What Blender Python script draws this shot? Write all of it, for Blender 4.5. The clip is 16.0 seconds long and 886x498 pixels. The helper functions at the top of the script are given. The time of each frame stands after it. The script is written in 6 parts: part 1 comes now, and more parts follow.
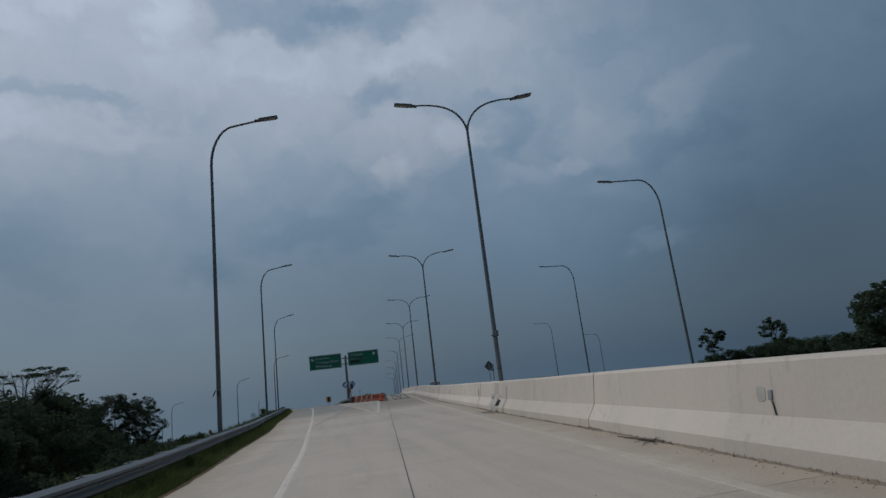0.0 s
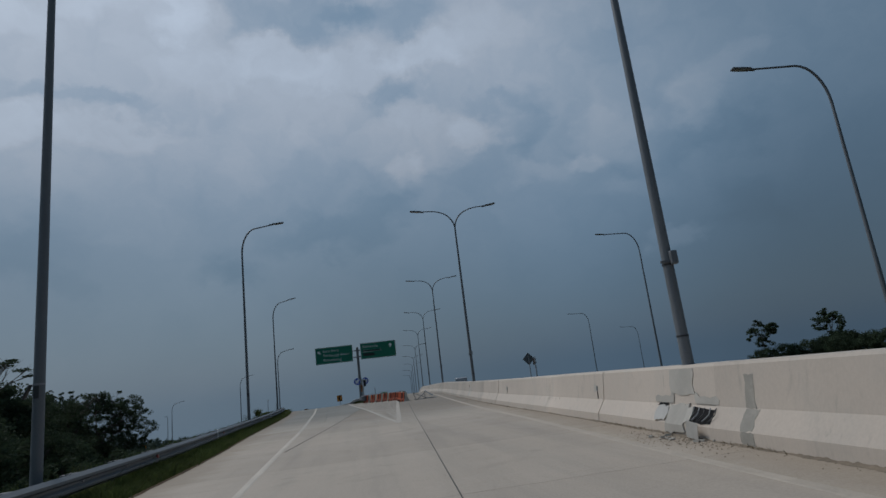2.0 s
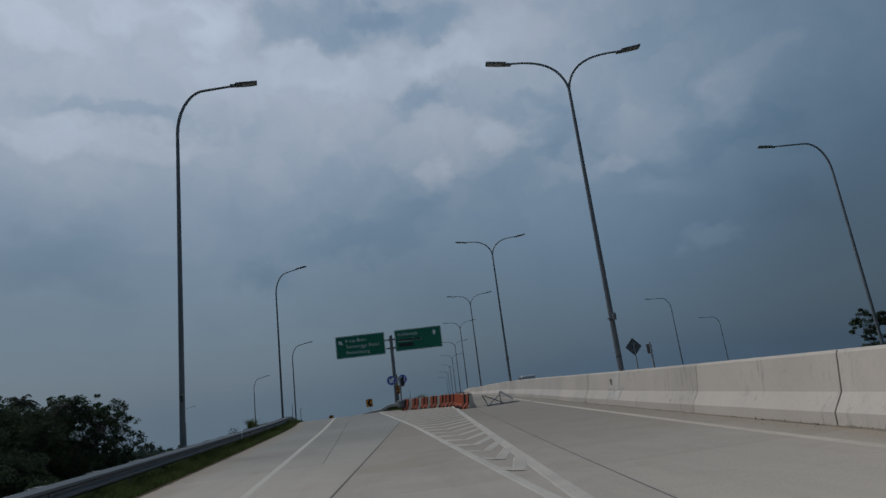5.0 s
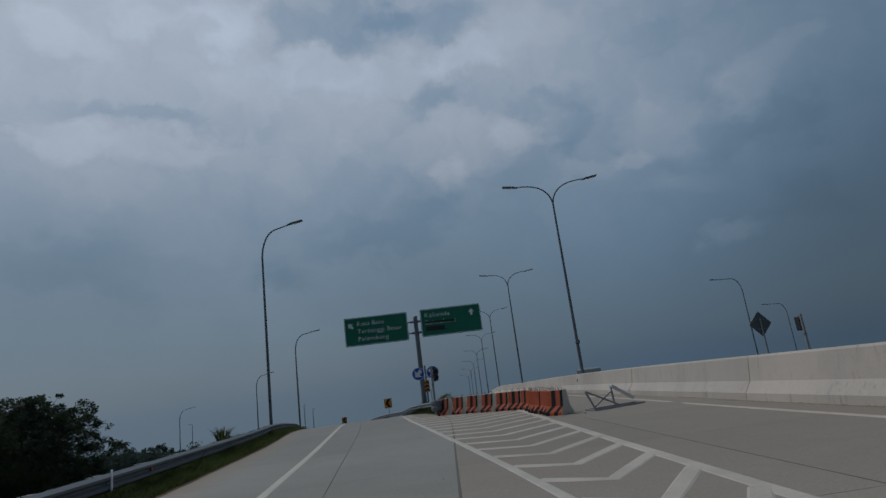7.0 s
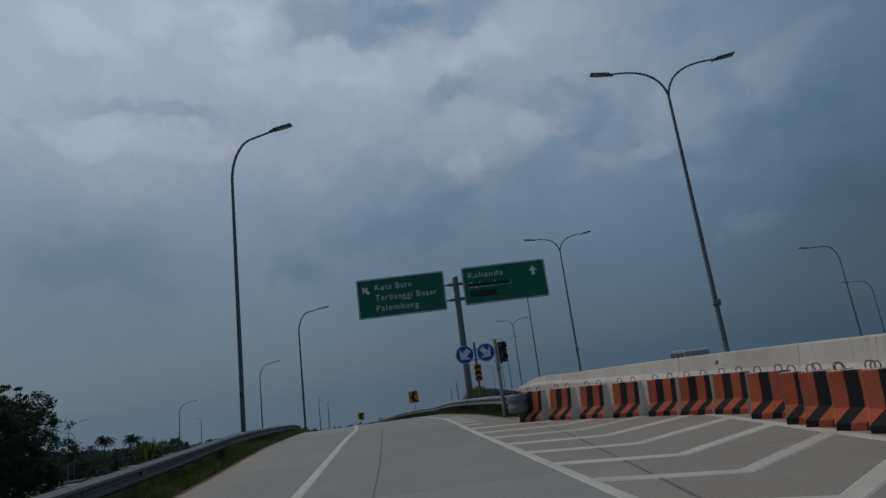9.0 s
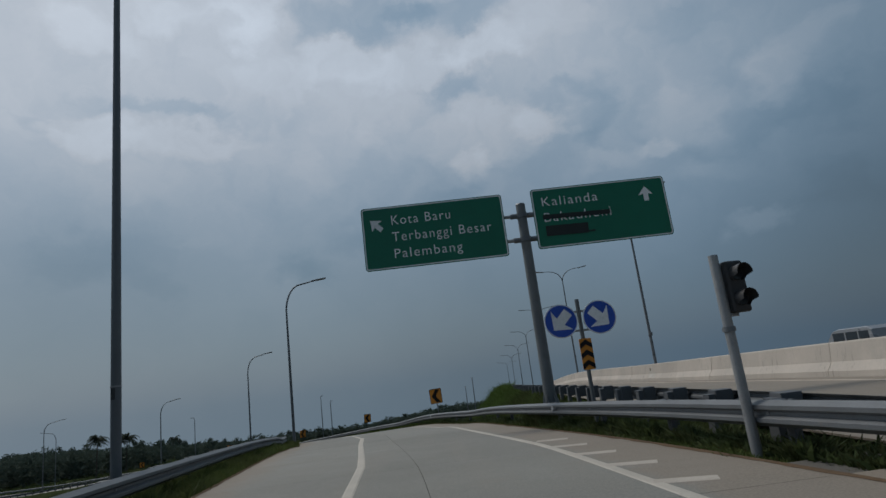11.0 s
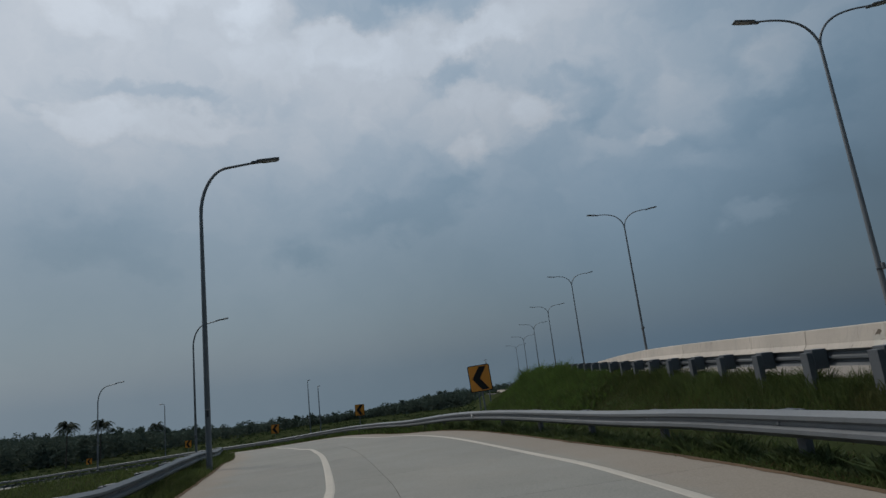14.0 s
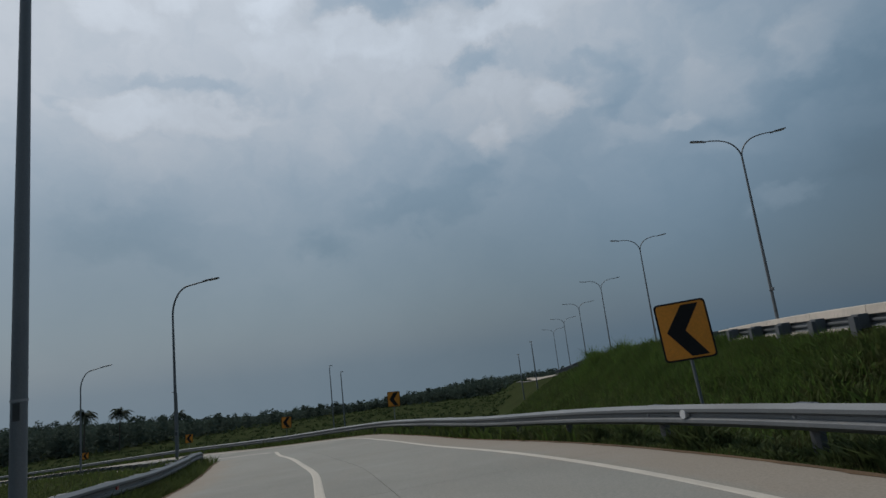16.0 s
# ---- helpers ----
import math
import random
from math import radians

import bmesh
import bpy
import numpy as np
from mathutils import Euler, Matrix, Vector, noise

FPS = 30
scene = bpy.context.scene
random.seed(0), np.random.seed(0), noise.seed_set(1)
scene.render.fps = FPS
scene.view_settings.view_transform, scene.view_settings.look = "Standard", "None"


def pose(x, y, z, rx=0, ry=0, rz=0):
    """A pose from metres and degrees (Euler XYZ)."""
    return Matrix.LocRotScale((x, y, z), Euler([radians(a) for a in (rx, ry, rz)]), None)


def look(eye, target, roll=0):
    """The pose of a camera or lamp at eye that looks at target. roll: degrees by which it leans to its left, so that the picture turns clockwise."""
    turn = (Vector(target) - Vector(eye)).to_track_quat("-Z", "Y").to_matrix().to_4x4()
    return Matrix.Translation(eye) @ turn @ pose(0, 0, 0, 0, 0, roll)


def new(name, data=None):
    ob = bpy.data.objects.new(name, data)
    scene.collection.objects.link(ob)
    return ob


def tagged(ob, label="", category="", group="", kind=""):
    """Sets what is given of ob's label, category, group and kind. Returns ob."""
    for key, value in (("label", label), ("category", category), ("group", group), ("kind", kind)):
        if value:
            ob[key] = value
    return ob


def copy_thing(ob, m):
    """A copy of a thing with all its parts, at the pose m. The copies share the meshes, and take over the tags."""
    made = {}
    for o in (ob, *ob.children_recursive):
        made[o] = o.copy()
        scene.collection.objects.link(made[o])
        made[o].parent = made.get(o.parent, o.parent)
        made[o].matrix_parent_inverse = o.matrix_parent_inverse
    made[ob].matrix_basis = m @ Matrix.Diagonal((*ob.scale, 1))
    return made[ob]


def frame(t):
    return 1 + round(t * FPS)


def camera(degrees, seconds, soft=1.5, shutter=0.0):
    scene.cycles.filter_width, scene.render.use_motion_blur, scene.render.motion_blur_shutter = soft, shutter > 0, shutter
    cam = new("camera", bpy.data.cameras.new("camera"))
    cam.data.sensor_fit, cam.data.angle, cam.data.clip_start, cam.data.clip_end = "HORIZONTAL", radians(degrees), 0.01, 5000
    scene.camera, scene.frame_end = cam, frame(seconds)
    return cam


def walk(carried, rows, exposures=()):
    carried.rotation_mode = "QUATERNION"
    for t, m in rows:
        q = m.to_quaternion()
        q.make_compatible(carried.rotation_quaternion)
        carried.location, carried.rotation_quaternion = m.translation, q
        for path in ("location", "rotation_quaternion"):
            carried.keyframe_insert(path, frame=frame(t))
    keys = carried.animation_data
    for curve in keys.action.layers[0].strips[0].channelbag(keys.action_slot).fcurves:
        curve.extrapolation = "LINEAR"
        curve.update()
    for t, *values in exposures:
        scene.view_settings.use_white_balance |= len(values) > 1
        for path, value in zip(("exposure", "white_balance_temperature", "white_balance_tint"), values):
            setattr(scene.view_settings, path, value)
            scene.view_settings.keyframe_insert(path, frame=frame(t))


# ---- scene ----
cam = camera(74.8, 16.0)
# seconds, eye x, y, z in metres, heading, pitch, roll in degrees
ROWS = [
    (0.0, 0.000, 0.000, 1.200, -9.72, 12.43, 6.69),
    (0.5, 0.156, 3.378, 1.171, -9.31, 12.38, 6.78),
    (1.0, 0.331, 6.698, 1.136, -9.03, 12.39, 7.04),
    (1.5, 0.416, 9.781, 1.105, -8.55, 12.39, 6.83),
    (2.0, 0.551, 13.022, 1.059, -8.21, 12.43, 6.65),
    (2.5, 0.605, 16.004, 1.032, -7.38, 12.79, 7.05),
    (3.0, 0.612, 18.935, 0.960, -6.76, 12.60, 6.87),
    (3.5, 0.497, 22.479, 0.991, -6.30, 12.60, 7.04),
    (4.0, 0.439, 25.774, 0.942, -5.77, 12.84, 6.89),
    (6.5, -0.133, 41.570, 0.737, -4.14, 13.27, 7.17),
    (7.0, -0.306, 45.001, 0.745, -3.53, 13.26, 7.06),
    (7.5, -0.518, 47.949, 0.739, -3.26, 12.98, 6.89),
    (8.0, -0.779, 51.010, 0.703, -2.57, 13.13, 7.05),
    (8.5, -1.029, 54.328, 0.705, -2.58, 13.01, 6.97),
    (9.0, -1.335, 57.453, 0.691, -1.80, 12.79, 7.07),
    (11.5, -2.975, 72.422, 0.665, -1.13, 12.66, 6.74),
    (12.0, -3.224, 75.407, 0.630, -1.31, 12.89, 6.22),
    (12.5, -3.475, 78.403, 0.593, -1.48, 12.11, 6.14),
    (13.0, -3.754, 81.302, 0.500, -1.43, 11.91, 6.17),
    (13.5, -4.037, 84.456, 0.362, -1.58, 11.61, 6.34),
    (14.0, -4.354, 87.579, 0.266, -1.70, 11.30, 6.54),
    (14.5, -4.706, 90.674, 0.142, -1.58, 11.19, 6.79),
    (15.0, -5.100, 93.696, -0.001, -0.93, 10.96, 6.85),
    (15.5, -5.613, 96.806, -0.160, 0.02, 10.80, 6.84),
    (16.0, -6.321, 99.732, -0.325, 0.57, 10.49, 6.64),
]
EXPOSURES = [(0.0, 0.0, 6150, 10), (4.0, 0.0, 6150, 10), (7.0, -0.1, 6150, 10), (9.2, -0.14, 6150, 10), (11.5, 0.34, 6650, 10), (12.5, 0.42, 6750, 10), (13.5, 0.34, 6650, 10), (16.0, 0.36, 6650, 10)]
walk(cam, [(t, pose(x, y, z, 90 + pitch, roll, yaw)) for t, x, y, z, yaw, pitch, roll in ROWS], EXPOSURES)

# ---- node helpers ----
class Nodes:
    def __init__(self, tree):
        self.t = tree
        tree.nodes.clear()

    def n(self, kind, ins=None, **props):
        node = self.t.nodes.new(kind)
        if "operation" in props:
            node.operation = props["operation"]
        if "use_clamp" in props:
            node.use_clamp = props["use_clamp"]
        if "data_type" in props:
            node.data_type, node.blend_type = props["data_type"], props["blend_type"]
        if "interpolation_type" in props:
            node.interpolation_type = props["interpolation_type"]
        for k, v in (ins or {}).items():
            sock = node.inputs[k]
            if isinstance(v, bpy.types.NodeSocket):
                self.t.links.new(v, sock)
            else:
                sock.default_value = v
        return node

    def math(self, op, a, b=0.0, clamp=False):
        return self.n("ShaderNodeMath", {0: a, 1: b}, operation=op, use_clamp=clamp).outputs[0]

    def mix(self, f, a, b, blend="MIX"):
        m = self.n("ShaderNodeMix", {0: f, 6: a, 7: b}, data_type="RGBA", blend_type=blend)
        return m.outputs[2]

    def noise(self, vec, scale, detail=4, rough=0.55, dist=0.0):
        return self.n("ShaderNodeTexNoise", {"Vector": vec, "Scale": scale, "Detail": detail, "Roughness": rough, "Distortion": dist}).outputs[0]

    def ramp(self, f, lo, hi, a=0.0, b=1.0):
        return self.n("ShaderNodeMapRange", {0: f, 1: lo, 2: hi, 3: a, 4: b}, interpolation_type="SMOOTHSTEP").outputs[0]


def rgb(c):
    return (c[0], c[1], c[2], 1.0)


# ---- world: cloudy monsoon sky ----
SUN_AZ, SUN_EL = -50.0, 53.0
world = bpy.data.worlds.new("sky")
scene.world = world
world.use_nodes = True
W = Nodes(world.node_tree)
tc = W.n("ShaderNodeTexCoord").outputs["Generated"]
sky = W.n("ShaderNodeTexSky")
sky.sky_type, sky.sun_disc, sky.sun_elevation, sky.sun_rotation = "NISHITA", False, radians(SUN_EL), radians(SUN_AZ)
sky.altitude, sky.air_density, sky.dust_density = 60.0, 1.4, 2.5
sep = W.n("ShaderNodeSeparateXYZ", {0: tc})
az = W.math("MULTIPLY", W.math("ARCTAN2", sep.outputs[0], sep.outputs[1]), 57.2958)
el = W.math("MULTIPLY", W.math("ARCSINE", sep.outputs[2]), 57.2958)
flat = W.n("ShaderNodeCombineXYZ", {0: az, 1: W.math("MULTIPLY", el, 1.35), 2: 0.0}).outputs[0]
# cloud heaps (light) and rifts (dark): azimuth, elevation, half width, half height, stops, hard core
HIGH_HEAPS = [
    (-15.3, 34.7, 5.0, 2.8, 0.30, 0.4), (-23.0, 34.8, 3.1, 1.8, 0.18, 0.3), (-29.2, 32.3, 4.9, 1.8, 0.15, 0.3), (-6.0, 31.0, 5.6, 2.2, 0.20, 0.6), (1.9, 30.4, 5.2, 2.0, 0.20, 0.6),
    (10.0, 30.6, 4.7, 2.2, 0.24, 0.6), (17.2, 32.6, 4.2, 2.6, 0.16, 0.4), (-28.9, 24.1, 4.2, 2.0, 0.26, 0.6), (-20.7, 23.9, 5.6, 2.0, 0.22, 0.6), (-13.1, 29.8, 5.0, 3.0, 0.14, 0.4),
]
LOW_HEAPS = [
    (-29.0, 20.6, 6.2, 3.6, 0.10, 0.1), (-20.0, 20.3, 6.8, 3.6, 0.09, 0.1),
    (-2.9, 26.6, 7.7, 4.2, 0.14, 0.4), (9.3, 23.0, 7.6, 3.2, 0.24, 0.6), (15.9, 23.3, 4.0, 2.4, 0.20, 0.7), (7.4, 20.5, 1.8, 1.8, 0.18, 0.4), (-11.9, 22.2, 6.5, 3.2, 0.10, 0.3),
    (25.2, 18.8, 2.5, 1.3, 0.24, 0.4), (20.9, 19.0, 3.8, 1.3, 0.12, 0.3), (27.9, 21.1, 3.4, 3.0, 0.16, 0.3), (36.1, 22.1, 3.4, 2.3, 0.22, 0.3), (32.3, 10.0, 3.4, 1.4, 0.26, 0.3),
    (28.6, 15.1, 3.8, 1.5, 0.08, 0.2), (-19.3, 16.0, 6.3, 2.6, 0.06, 0.2), (39.5, 24.2, 2.9, 1.7, 0.16, 0.3), (31.5, 19.5, 2.6, 2.4, 0.12, 0.3),
]
HIGH_RIFTS = [
    (-3.2, 35.2, 8.6, 2.2, -0.30, 0.7), (6.9, 34.9, 6.4, 2.0, -0.30, 0.7), (-17.8, 34.5, 1.8, 0.9, -0.18, 0.3), (-23.6, 27.0, 6.9, 0.9, -0.24, 0.5), (-32.3, 25.0, 2.8, 0.8, -0.14, 0.4),
    (5.3, 27.5, 2.4, 1.9, -0.26, 0.3), (17.8, 25.3, 4.4, 1.3, -0.20, 0.4), (19.6, 22.8, 2.7, 2.3, -0.26, 0.4), (30.9, 29.0, 4.5, 2.2, -0.12, 0.3),
]
LOW_RIFTS = [
    (-2.3, 15.1, 6.7, 2.2, -0.22, 0.5), (4.3, 17.0, 3.7, 1.6, -0.18, 0.4), (-11.1, 12.0, 3.1, 2.1, -0.16, 0.4), (-28.3, 13.6, 6.1, 3.1, -0.16, 0.5), (-24.0, 11.1, 2.7, 1.2, -0.10, 0.4),
    (33.8, 18.3, 3.3, 1.9, -0.18, 0.4), (38.8, 18.2, 3.4, 2.2, -0.18, 0.4), (28.0, 16.8, 2.9, 1.0, -0.10, 0.3), (38.6, 12.4, 4.3, 2.8, -0.14, 0.3), (-9.9, 11.4, 3.0, 2.0, -0.10, 0.4),
]
# broad brightness shifts fitted to the camera's view: elevation, then stops at each azimuth
TONE_AZ = (-34, -22, -10, 2, 14, 26, 38, 48)
TONES = [
    (4, -0.01, -0.03, 0.05, -0.02, -0.03, 0.06, -0.18, -0.12),
    (13, -0.27, -0.08, 0.01, -0.03, 0.12, 0.18, -0.04, -0.18),
    (22, 0.06, -0.06, 0.04, 0.11, 0.05, 0.24, 0.22, -0.04),
    (30, 0.03, 0.1, 0.13, 0.12, 0.26, 0.24, -0.03, -0.03),
    (37, -0, 0.1, 0.01, 0.06, 0.17, 0.12, 0, 0),
]
warp_a = W.math("SUBTRACT", W.noise(flat, 0.20, 6, 0.56), 0.5)
warp_b = W.math("SUBTRACT", W.noise(W.n("ShaderNodeVectorMath", {0: flat, 1: (71.0, 13.0, 9.0)}, operation="ADD").outputs[0], 0.20, 6, 0.56), 0.5)
lobed = W.n("ShaderNodeCombineXYZ", {0: W.math("ADD", az, W.math("MULTIPLY", warp_a, 8.0)), 1: W.math("ADD", el, W.math("MULTIPLY", warp_b, 7.0)), 2: 0.0}).outputs[0]
smooth_sky = W.n("ShaderNodeCombineXYZ", {0: az, 1: el, 2: 0.0}).outputs[0]


def cloud_sum(vec, spots):
    """Adds up soft-edged ovals of cloud, in stops."""
    total = 0.0
    for a, e, wa, we, amp, core, rim in spots:
        d = W.n("ShaderNodeVectorMath", {0: vec, 1: (1.0 / wa, 1.0 / we, 0.0), 2: (-a / wa, -e / we, 0.0)}, operation="MULTIPLY_ADD").outputs[0]
        r = W.n("ShaderNodeVectorMath", {0: d}, operation="LENGTH").outputs["Value"]
        total = W.math("ADD", total, W.ramp(r, core, rim, amp, 0.0))
    return total


heaps = cloud_sum(lobed, [(a, e, 1.08 * wa, 1.08 * we, 1.0 * amp, 0.15 + 0.65 * core, 1.15) for a, e, wa, we, amp, core in HIGH_HEAPS + LOW_HEAPS])
rifts = cloud_sum(lobed, [(a, e, 1.08 * wa, 1.08 * we, 0.85 * amp, 0.15 + 0.55 * core, 1.2) for a, e, wa, we, amp, core in HIGH_RIFTS + LOW_RIFTS])
shape = W.math("ADD", heaps, rifts)
tones = cloud_sum(smooth_sky, [(a, row[0], 18.0, 13.0, amp, 0.0, 1.0) for row in TONES for a, amp in zip(TONE_AZ, row[1:])])
fine = W.math("SUBTRACT", W.noise(lobed, 0.17, 6, 0.52, 0.2), 0.5)
billow = W.math("SUBTRACT", W.noise(lobed, 0.42, 6, 0.55, 0.3), 0.5)
grain = W.math("ADD", W.math("MULTIPLY", fine, W.ramp(el, 0.0, 22.0, 0.12, 0.34)), W.math("MULTIPLY", billow, W.ramp(el, 6.0, 26.0, 0.03, 0.22)))
stops = W.math("ADD", W.math("ADD", shape, tones), grain)
light = W.ramp(az, -60.0, 55.0, 0.34, 0.165)
light = W.math("MULTIPLY", light, W.ramp(el, -2.0, 36.0, 0.62, 1.36))
light = W.math("MULTIPLY", light, W.math("POWER", 2.0, stops))
light = W.math("MULTIPLY", W.math("MAXIMUM", light, 0.05), W.ramp(sep.outputs[1], -0.9, 0.25, 0.45, 1.0))
warm = W.math("ADD", W.ramp(light, 0.10, 0.46), W.math("MULTIPLY", W.math("ADD", shape, grain), 0.55), True)
cloud_col = W.mix(warm, (0.60, 0.92, 1.26, 1), (0.895, 0.98, 1.115, 1))
low_tint = W.mix(W.ramp(az, 0.0, 30.0), (1.02, 1.0, 0.968, 1), (0.93, 1.0, 1.05, 1))
cloud_col = W.mix(1.0, cloud_col, W.mix(W.ramp(el, 2.0, 24.0), low_tint, (0.965, 1.0, 1.01, 1)), "MULTIPLY")
cloud = W.n("ShaderNodeVectorMath", {0: cloud_col, 1: W.n("ShaderNodeCombineXYZ", {0: light, 1: light, 2: light}).outputs[0]}, operation="MULTIPLY").outputs[0]
back = W.n("ShaderNodeBackground", {"Color": sky.outputs[0], "Strength": 0.06})
front = W.n("ShaderNodeBackground", {"Color": cloud, "Strength": 1.0})
both = W.n("ShaderNodeMixShader", {0: 0.88, 1: back.outputs[0], 2: front.outputs[0]})
W.n("ShaderNodeOutputWorld", {0: both.outputs[0]})

sun_data = bpy.data.lights.new("sun", "SUN")
sun_data.energy, sun_data.angle, sun_data.color = 1.35, radians(12), (1.0, 0.94, 0.86)
sun = new("sun", sun_data)
_a, _e = radians(SUN_AZ), radians(SUN_EL)
sun.matrix_world = look((0, 0, 60), (-math.sin(_a) * math.cos(_e), -math.cos(_a) * math.cos(_e), 60 - math.sin(_e)))


# ---- materials ----
def material(name, base, rough=0.7, metal=0.0, var=0.2, scale=1.0, second=None, stain=None, bump=0.15, fine=30.0, island=False, stretch=(1, 1, 1), spec=0.5, grain=0.35, thin=0.0, drip=None):
    """Base colour varied at two scales, optional second tint in broad patches and dark stains, with fine bump."""
    m = bpy.data.materials.new(name)
    m.use_nodes = True
    N = Nodes(m.node_tree)
    pos = N.n("ShaderNodeNewGeometry").outputs["Position"] if island is False else N.n("ShaderNodeTexCoord").outputs["Object"]
    pos = N.n("ShaderNodeVectorMath", {0: pos, 1: stretch}, operation="MULTIPLY").outputs[0]
    big = N.noise(pos, 0.35 * scale, 5, 0.6)
    small = N.noise(pos, fine, 4, 0.6)
    lo, hi = [max(0.0, c * (1 - var)) for c in base], [c * (1 + var) for c in base]
    col = N.mix(N.ramp(big, 0.3, 0.7), rgb(lo), rgb(hi))
    if second:
        mask = N.ramp(N.noise(pos, 0.9 * scale, 6, 0.65, 0.6), 0.5, 0.68)
        col = N.mix(N.math("MULTIPLY", mask, 0.75), col, rgb(second))
    if stain:
        mask = N.ramp(N.noise(pos, 2.3 * scale, 7, 0.7, 1.0), 0.58, 0.75)
        col = N.mix(N.math("MULTIPLY", mask, 0.6), col, rgb(stain))
    col = N.mix(grain, col, N.mix(N.ramp(small, 0.3, 0.7), rgb([c * 0.75 for c in base]), rgb([c * 1.2 for c in base])))
    if drip:
        run = N.noise(N.n("ShaderNodeVectorMath", {0: pos, 1: (9.0, 9.0, 0.9)}, operation="MULTIPLY").outputs[0], 1.0, 5, 0.6, 0.2)
        where = N.ramp(N.noise(pos, 0.45, 5, 0.65), 0.44, 0.62)
        col = N.mix(N.math("MULTIPLY", N.math("MULTIPLY", N.ramp(run, 0.54, 0.70), where), 0.85), col, rgb(drip))
        blot = N.ramp(N.noise(pos, 5.0, 7, 0.7, 1.2), 0.60, 0.70)
        col = N.mix(N.math("MULTIPLY", N.math("MULTIPLY", blot, where), 0.5), col, rgb(drip))
    rnd = N.n("ShaderNodeObjectInfo").outputs["Random"]
    hsv = N.n("ShaderNodeHueSaturation", {"Color": col, "Value": N.ramp(rnd, 0.0, 1.0, 0.93, 1.07)})
    bm_node = N.n("ShaderNodeBump", {"Strength": bump, "Distance": 0.02, "Height": small})
    bs = N.n("ShaderNodeBsdfPrincipled", {"Base Color": hsv.outputs[0], "Roughness": rough, "Metallic": metal, "Normal": bm_node.outputs[0], "Specular IOR Level": spec})
    rr = N.ramp(big, 0.25, 0.75, max(0.05, rough - 0.1), min(1.0, rough + 0.08))
    N.t.links.new(rr, bs.inputs["Roughness"])
    shader = bs.outputs[0]
    if thin:
        through_light = N.n("ShaderNodeBsdfTranslucent", {"Color": hsv.outputs[0]})
        shader = N.n("ShaderNodeMixShader", {0: thin, 1: shader, 2: through_light.outputs[0]}).outputs[0]
    N.n("ShaderNodeOutputMaterial", {0: shader})
    return m


def road_material():
    """Concrete slabs: pale tan, turning darker grey farther along the road, with blown dust toward the edges."""
    m = bpy.data.materials.new("concrete_slab")
    m.use_nodes = True
    N = Nodes(m.node_tree)
    pos = N.n("ShaderNodeNewGeometry").outputs["Position"]
    big, mid, small = N.noise(pos, 0.16, 5, 0.6), N.noise(pos, 0.9, 6, 0.62, 0.5), N.noise(pos, 38.0, 3, 0.6)
    streak = N.noise(N.n("ShaderNodeVectorMath", {0: pos, 1: (1.6, 0.10, 1.0)}, operation="MULTIPLY").outputs[0], 1.0, 5, 0.6)
    dust = N.n("ShaderNodeAttribute")
    dust.attribute_name = "dust"
    age = N.n("ShaderNodeAttribute")
    age.attribute_name = "age"
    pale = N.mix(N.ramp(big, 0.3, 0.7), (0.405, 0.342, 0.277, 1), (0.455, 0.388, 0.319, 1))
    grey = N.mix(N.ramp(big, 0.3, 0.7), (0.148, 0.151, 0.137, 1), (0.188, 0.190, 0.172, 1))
    # far slabs are greyer concrete, and cloud shade is put into the colour too
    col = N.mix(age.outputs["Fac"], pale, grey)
    col = N.mix(N.math("MULTIPLY", N.ramp(streak, 0.42, 0.72), 0.28), col, (0.20, 0.185, 0.16, 1))
    col = N.mix(N.math("MULTIPLY", N.ramp(mid, 0.55, 0.75), 0.30), col, (0.21, 0.195, 0.17, 1))
    level = N.math("ADD", dust.outputs["Fac"], N.math("MULTIPLY", N.math("SUBTRACT", mid, 0.5), 0.9))
    silt = N.mix(age.outputs["Fac"], (0.325, 0.265, 0.20, 1), (0.198, 0.164, 0.128, 1))
    col = N.mix(N.ramp(level, 0.25, 0.85, 0.0, 0.85), col, silt)
    col = N.mix(0.16, col, N.mix(N.ramp(small, 0.3, 0.7), (0.16, 0.15, 0.13, 1), (0.50, 0.45, 0.39, 1)))
    rnd = N.n("ShaderNodeObjectInfo").outputs["Random"]
    hsv = N.n("ShaderNodeHueSaturation", {"Color": col, "Value": N.ramp(rnd, 0.0, 1.0, 0.95, 1.05)})
    bump = N.n("ShaderNodeBump", {"Strength": 0.15, "Distance": 0.01, "Height": small})
    bs = N.n("ShaderNodeBsdfPrincipled", {"Base Color": hsv.outputs[0], "Roughness": N.ramp(mid, 0.2, 0.8, 0.74, 0.92), "Normal": bump.outputs[0]})
    N.n("ShaderNodeOutputMaterial", {0: bs.outputs[0]})
    return m


M_SLAB = road_material()
M_JOINT = material("joint_filler", (0.10, 0.095, 0.085), 0.95, var=0.3)
M_PAINT = material("road_paint", (0.435, 0.402, 0.348), 0.75, var=0.12, scale=3, second=(0.405, 0.365, 0.31), stain=(0.29, 0.27, 0.24), bump=0.1, grain=0.25)
M_CREAMP = material("cream_road_paint", (0.56, 0.50, 0.425), 0.75, var=0.12, scale=3, second=(0.50, 0.44, 0.37), stain=(0.42, 0.365, 0.30), bump=0.1, grain=0.25)
M_OLDPAINT = material("worn_road_paint", (0.405, 0.365, 0.315), 0.8, var=0.14, scale=4, second=(0.37, 0.33, 0.28), stain=(0.31, 0.275, 0.235), bump=0.1, grain=0.25)
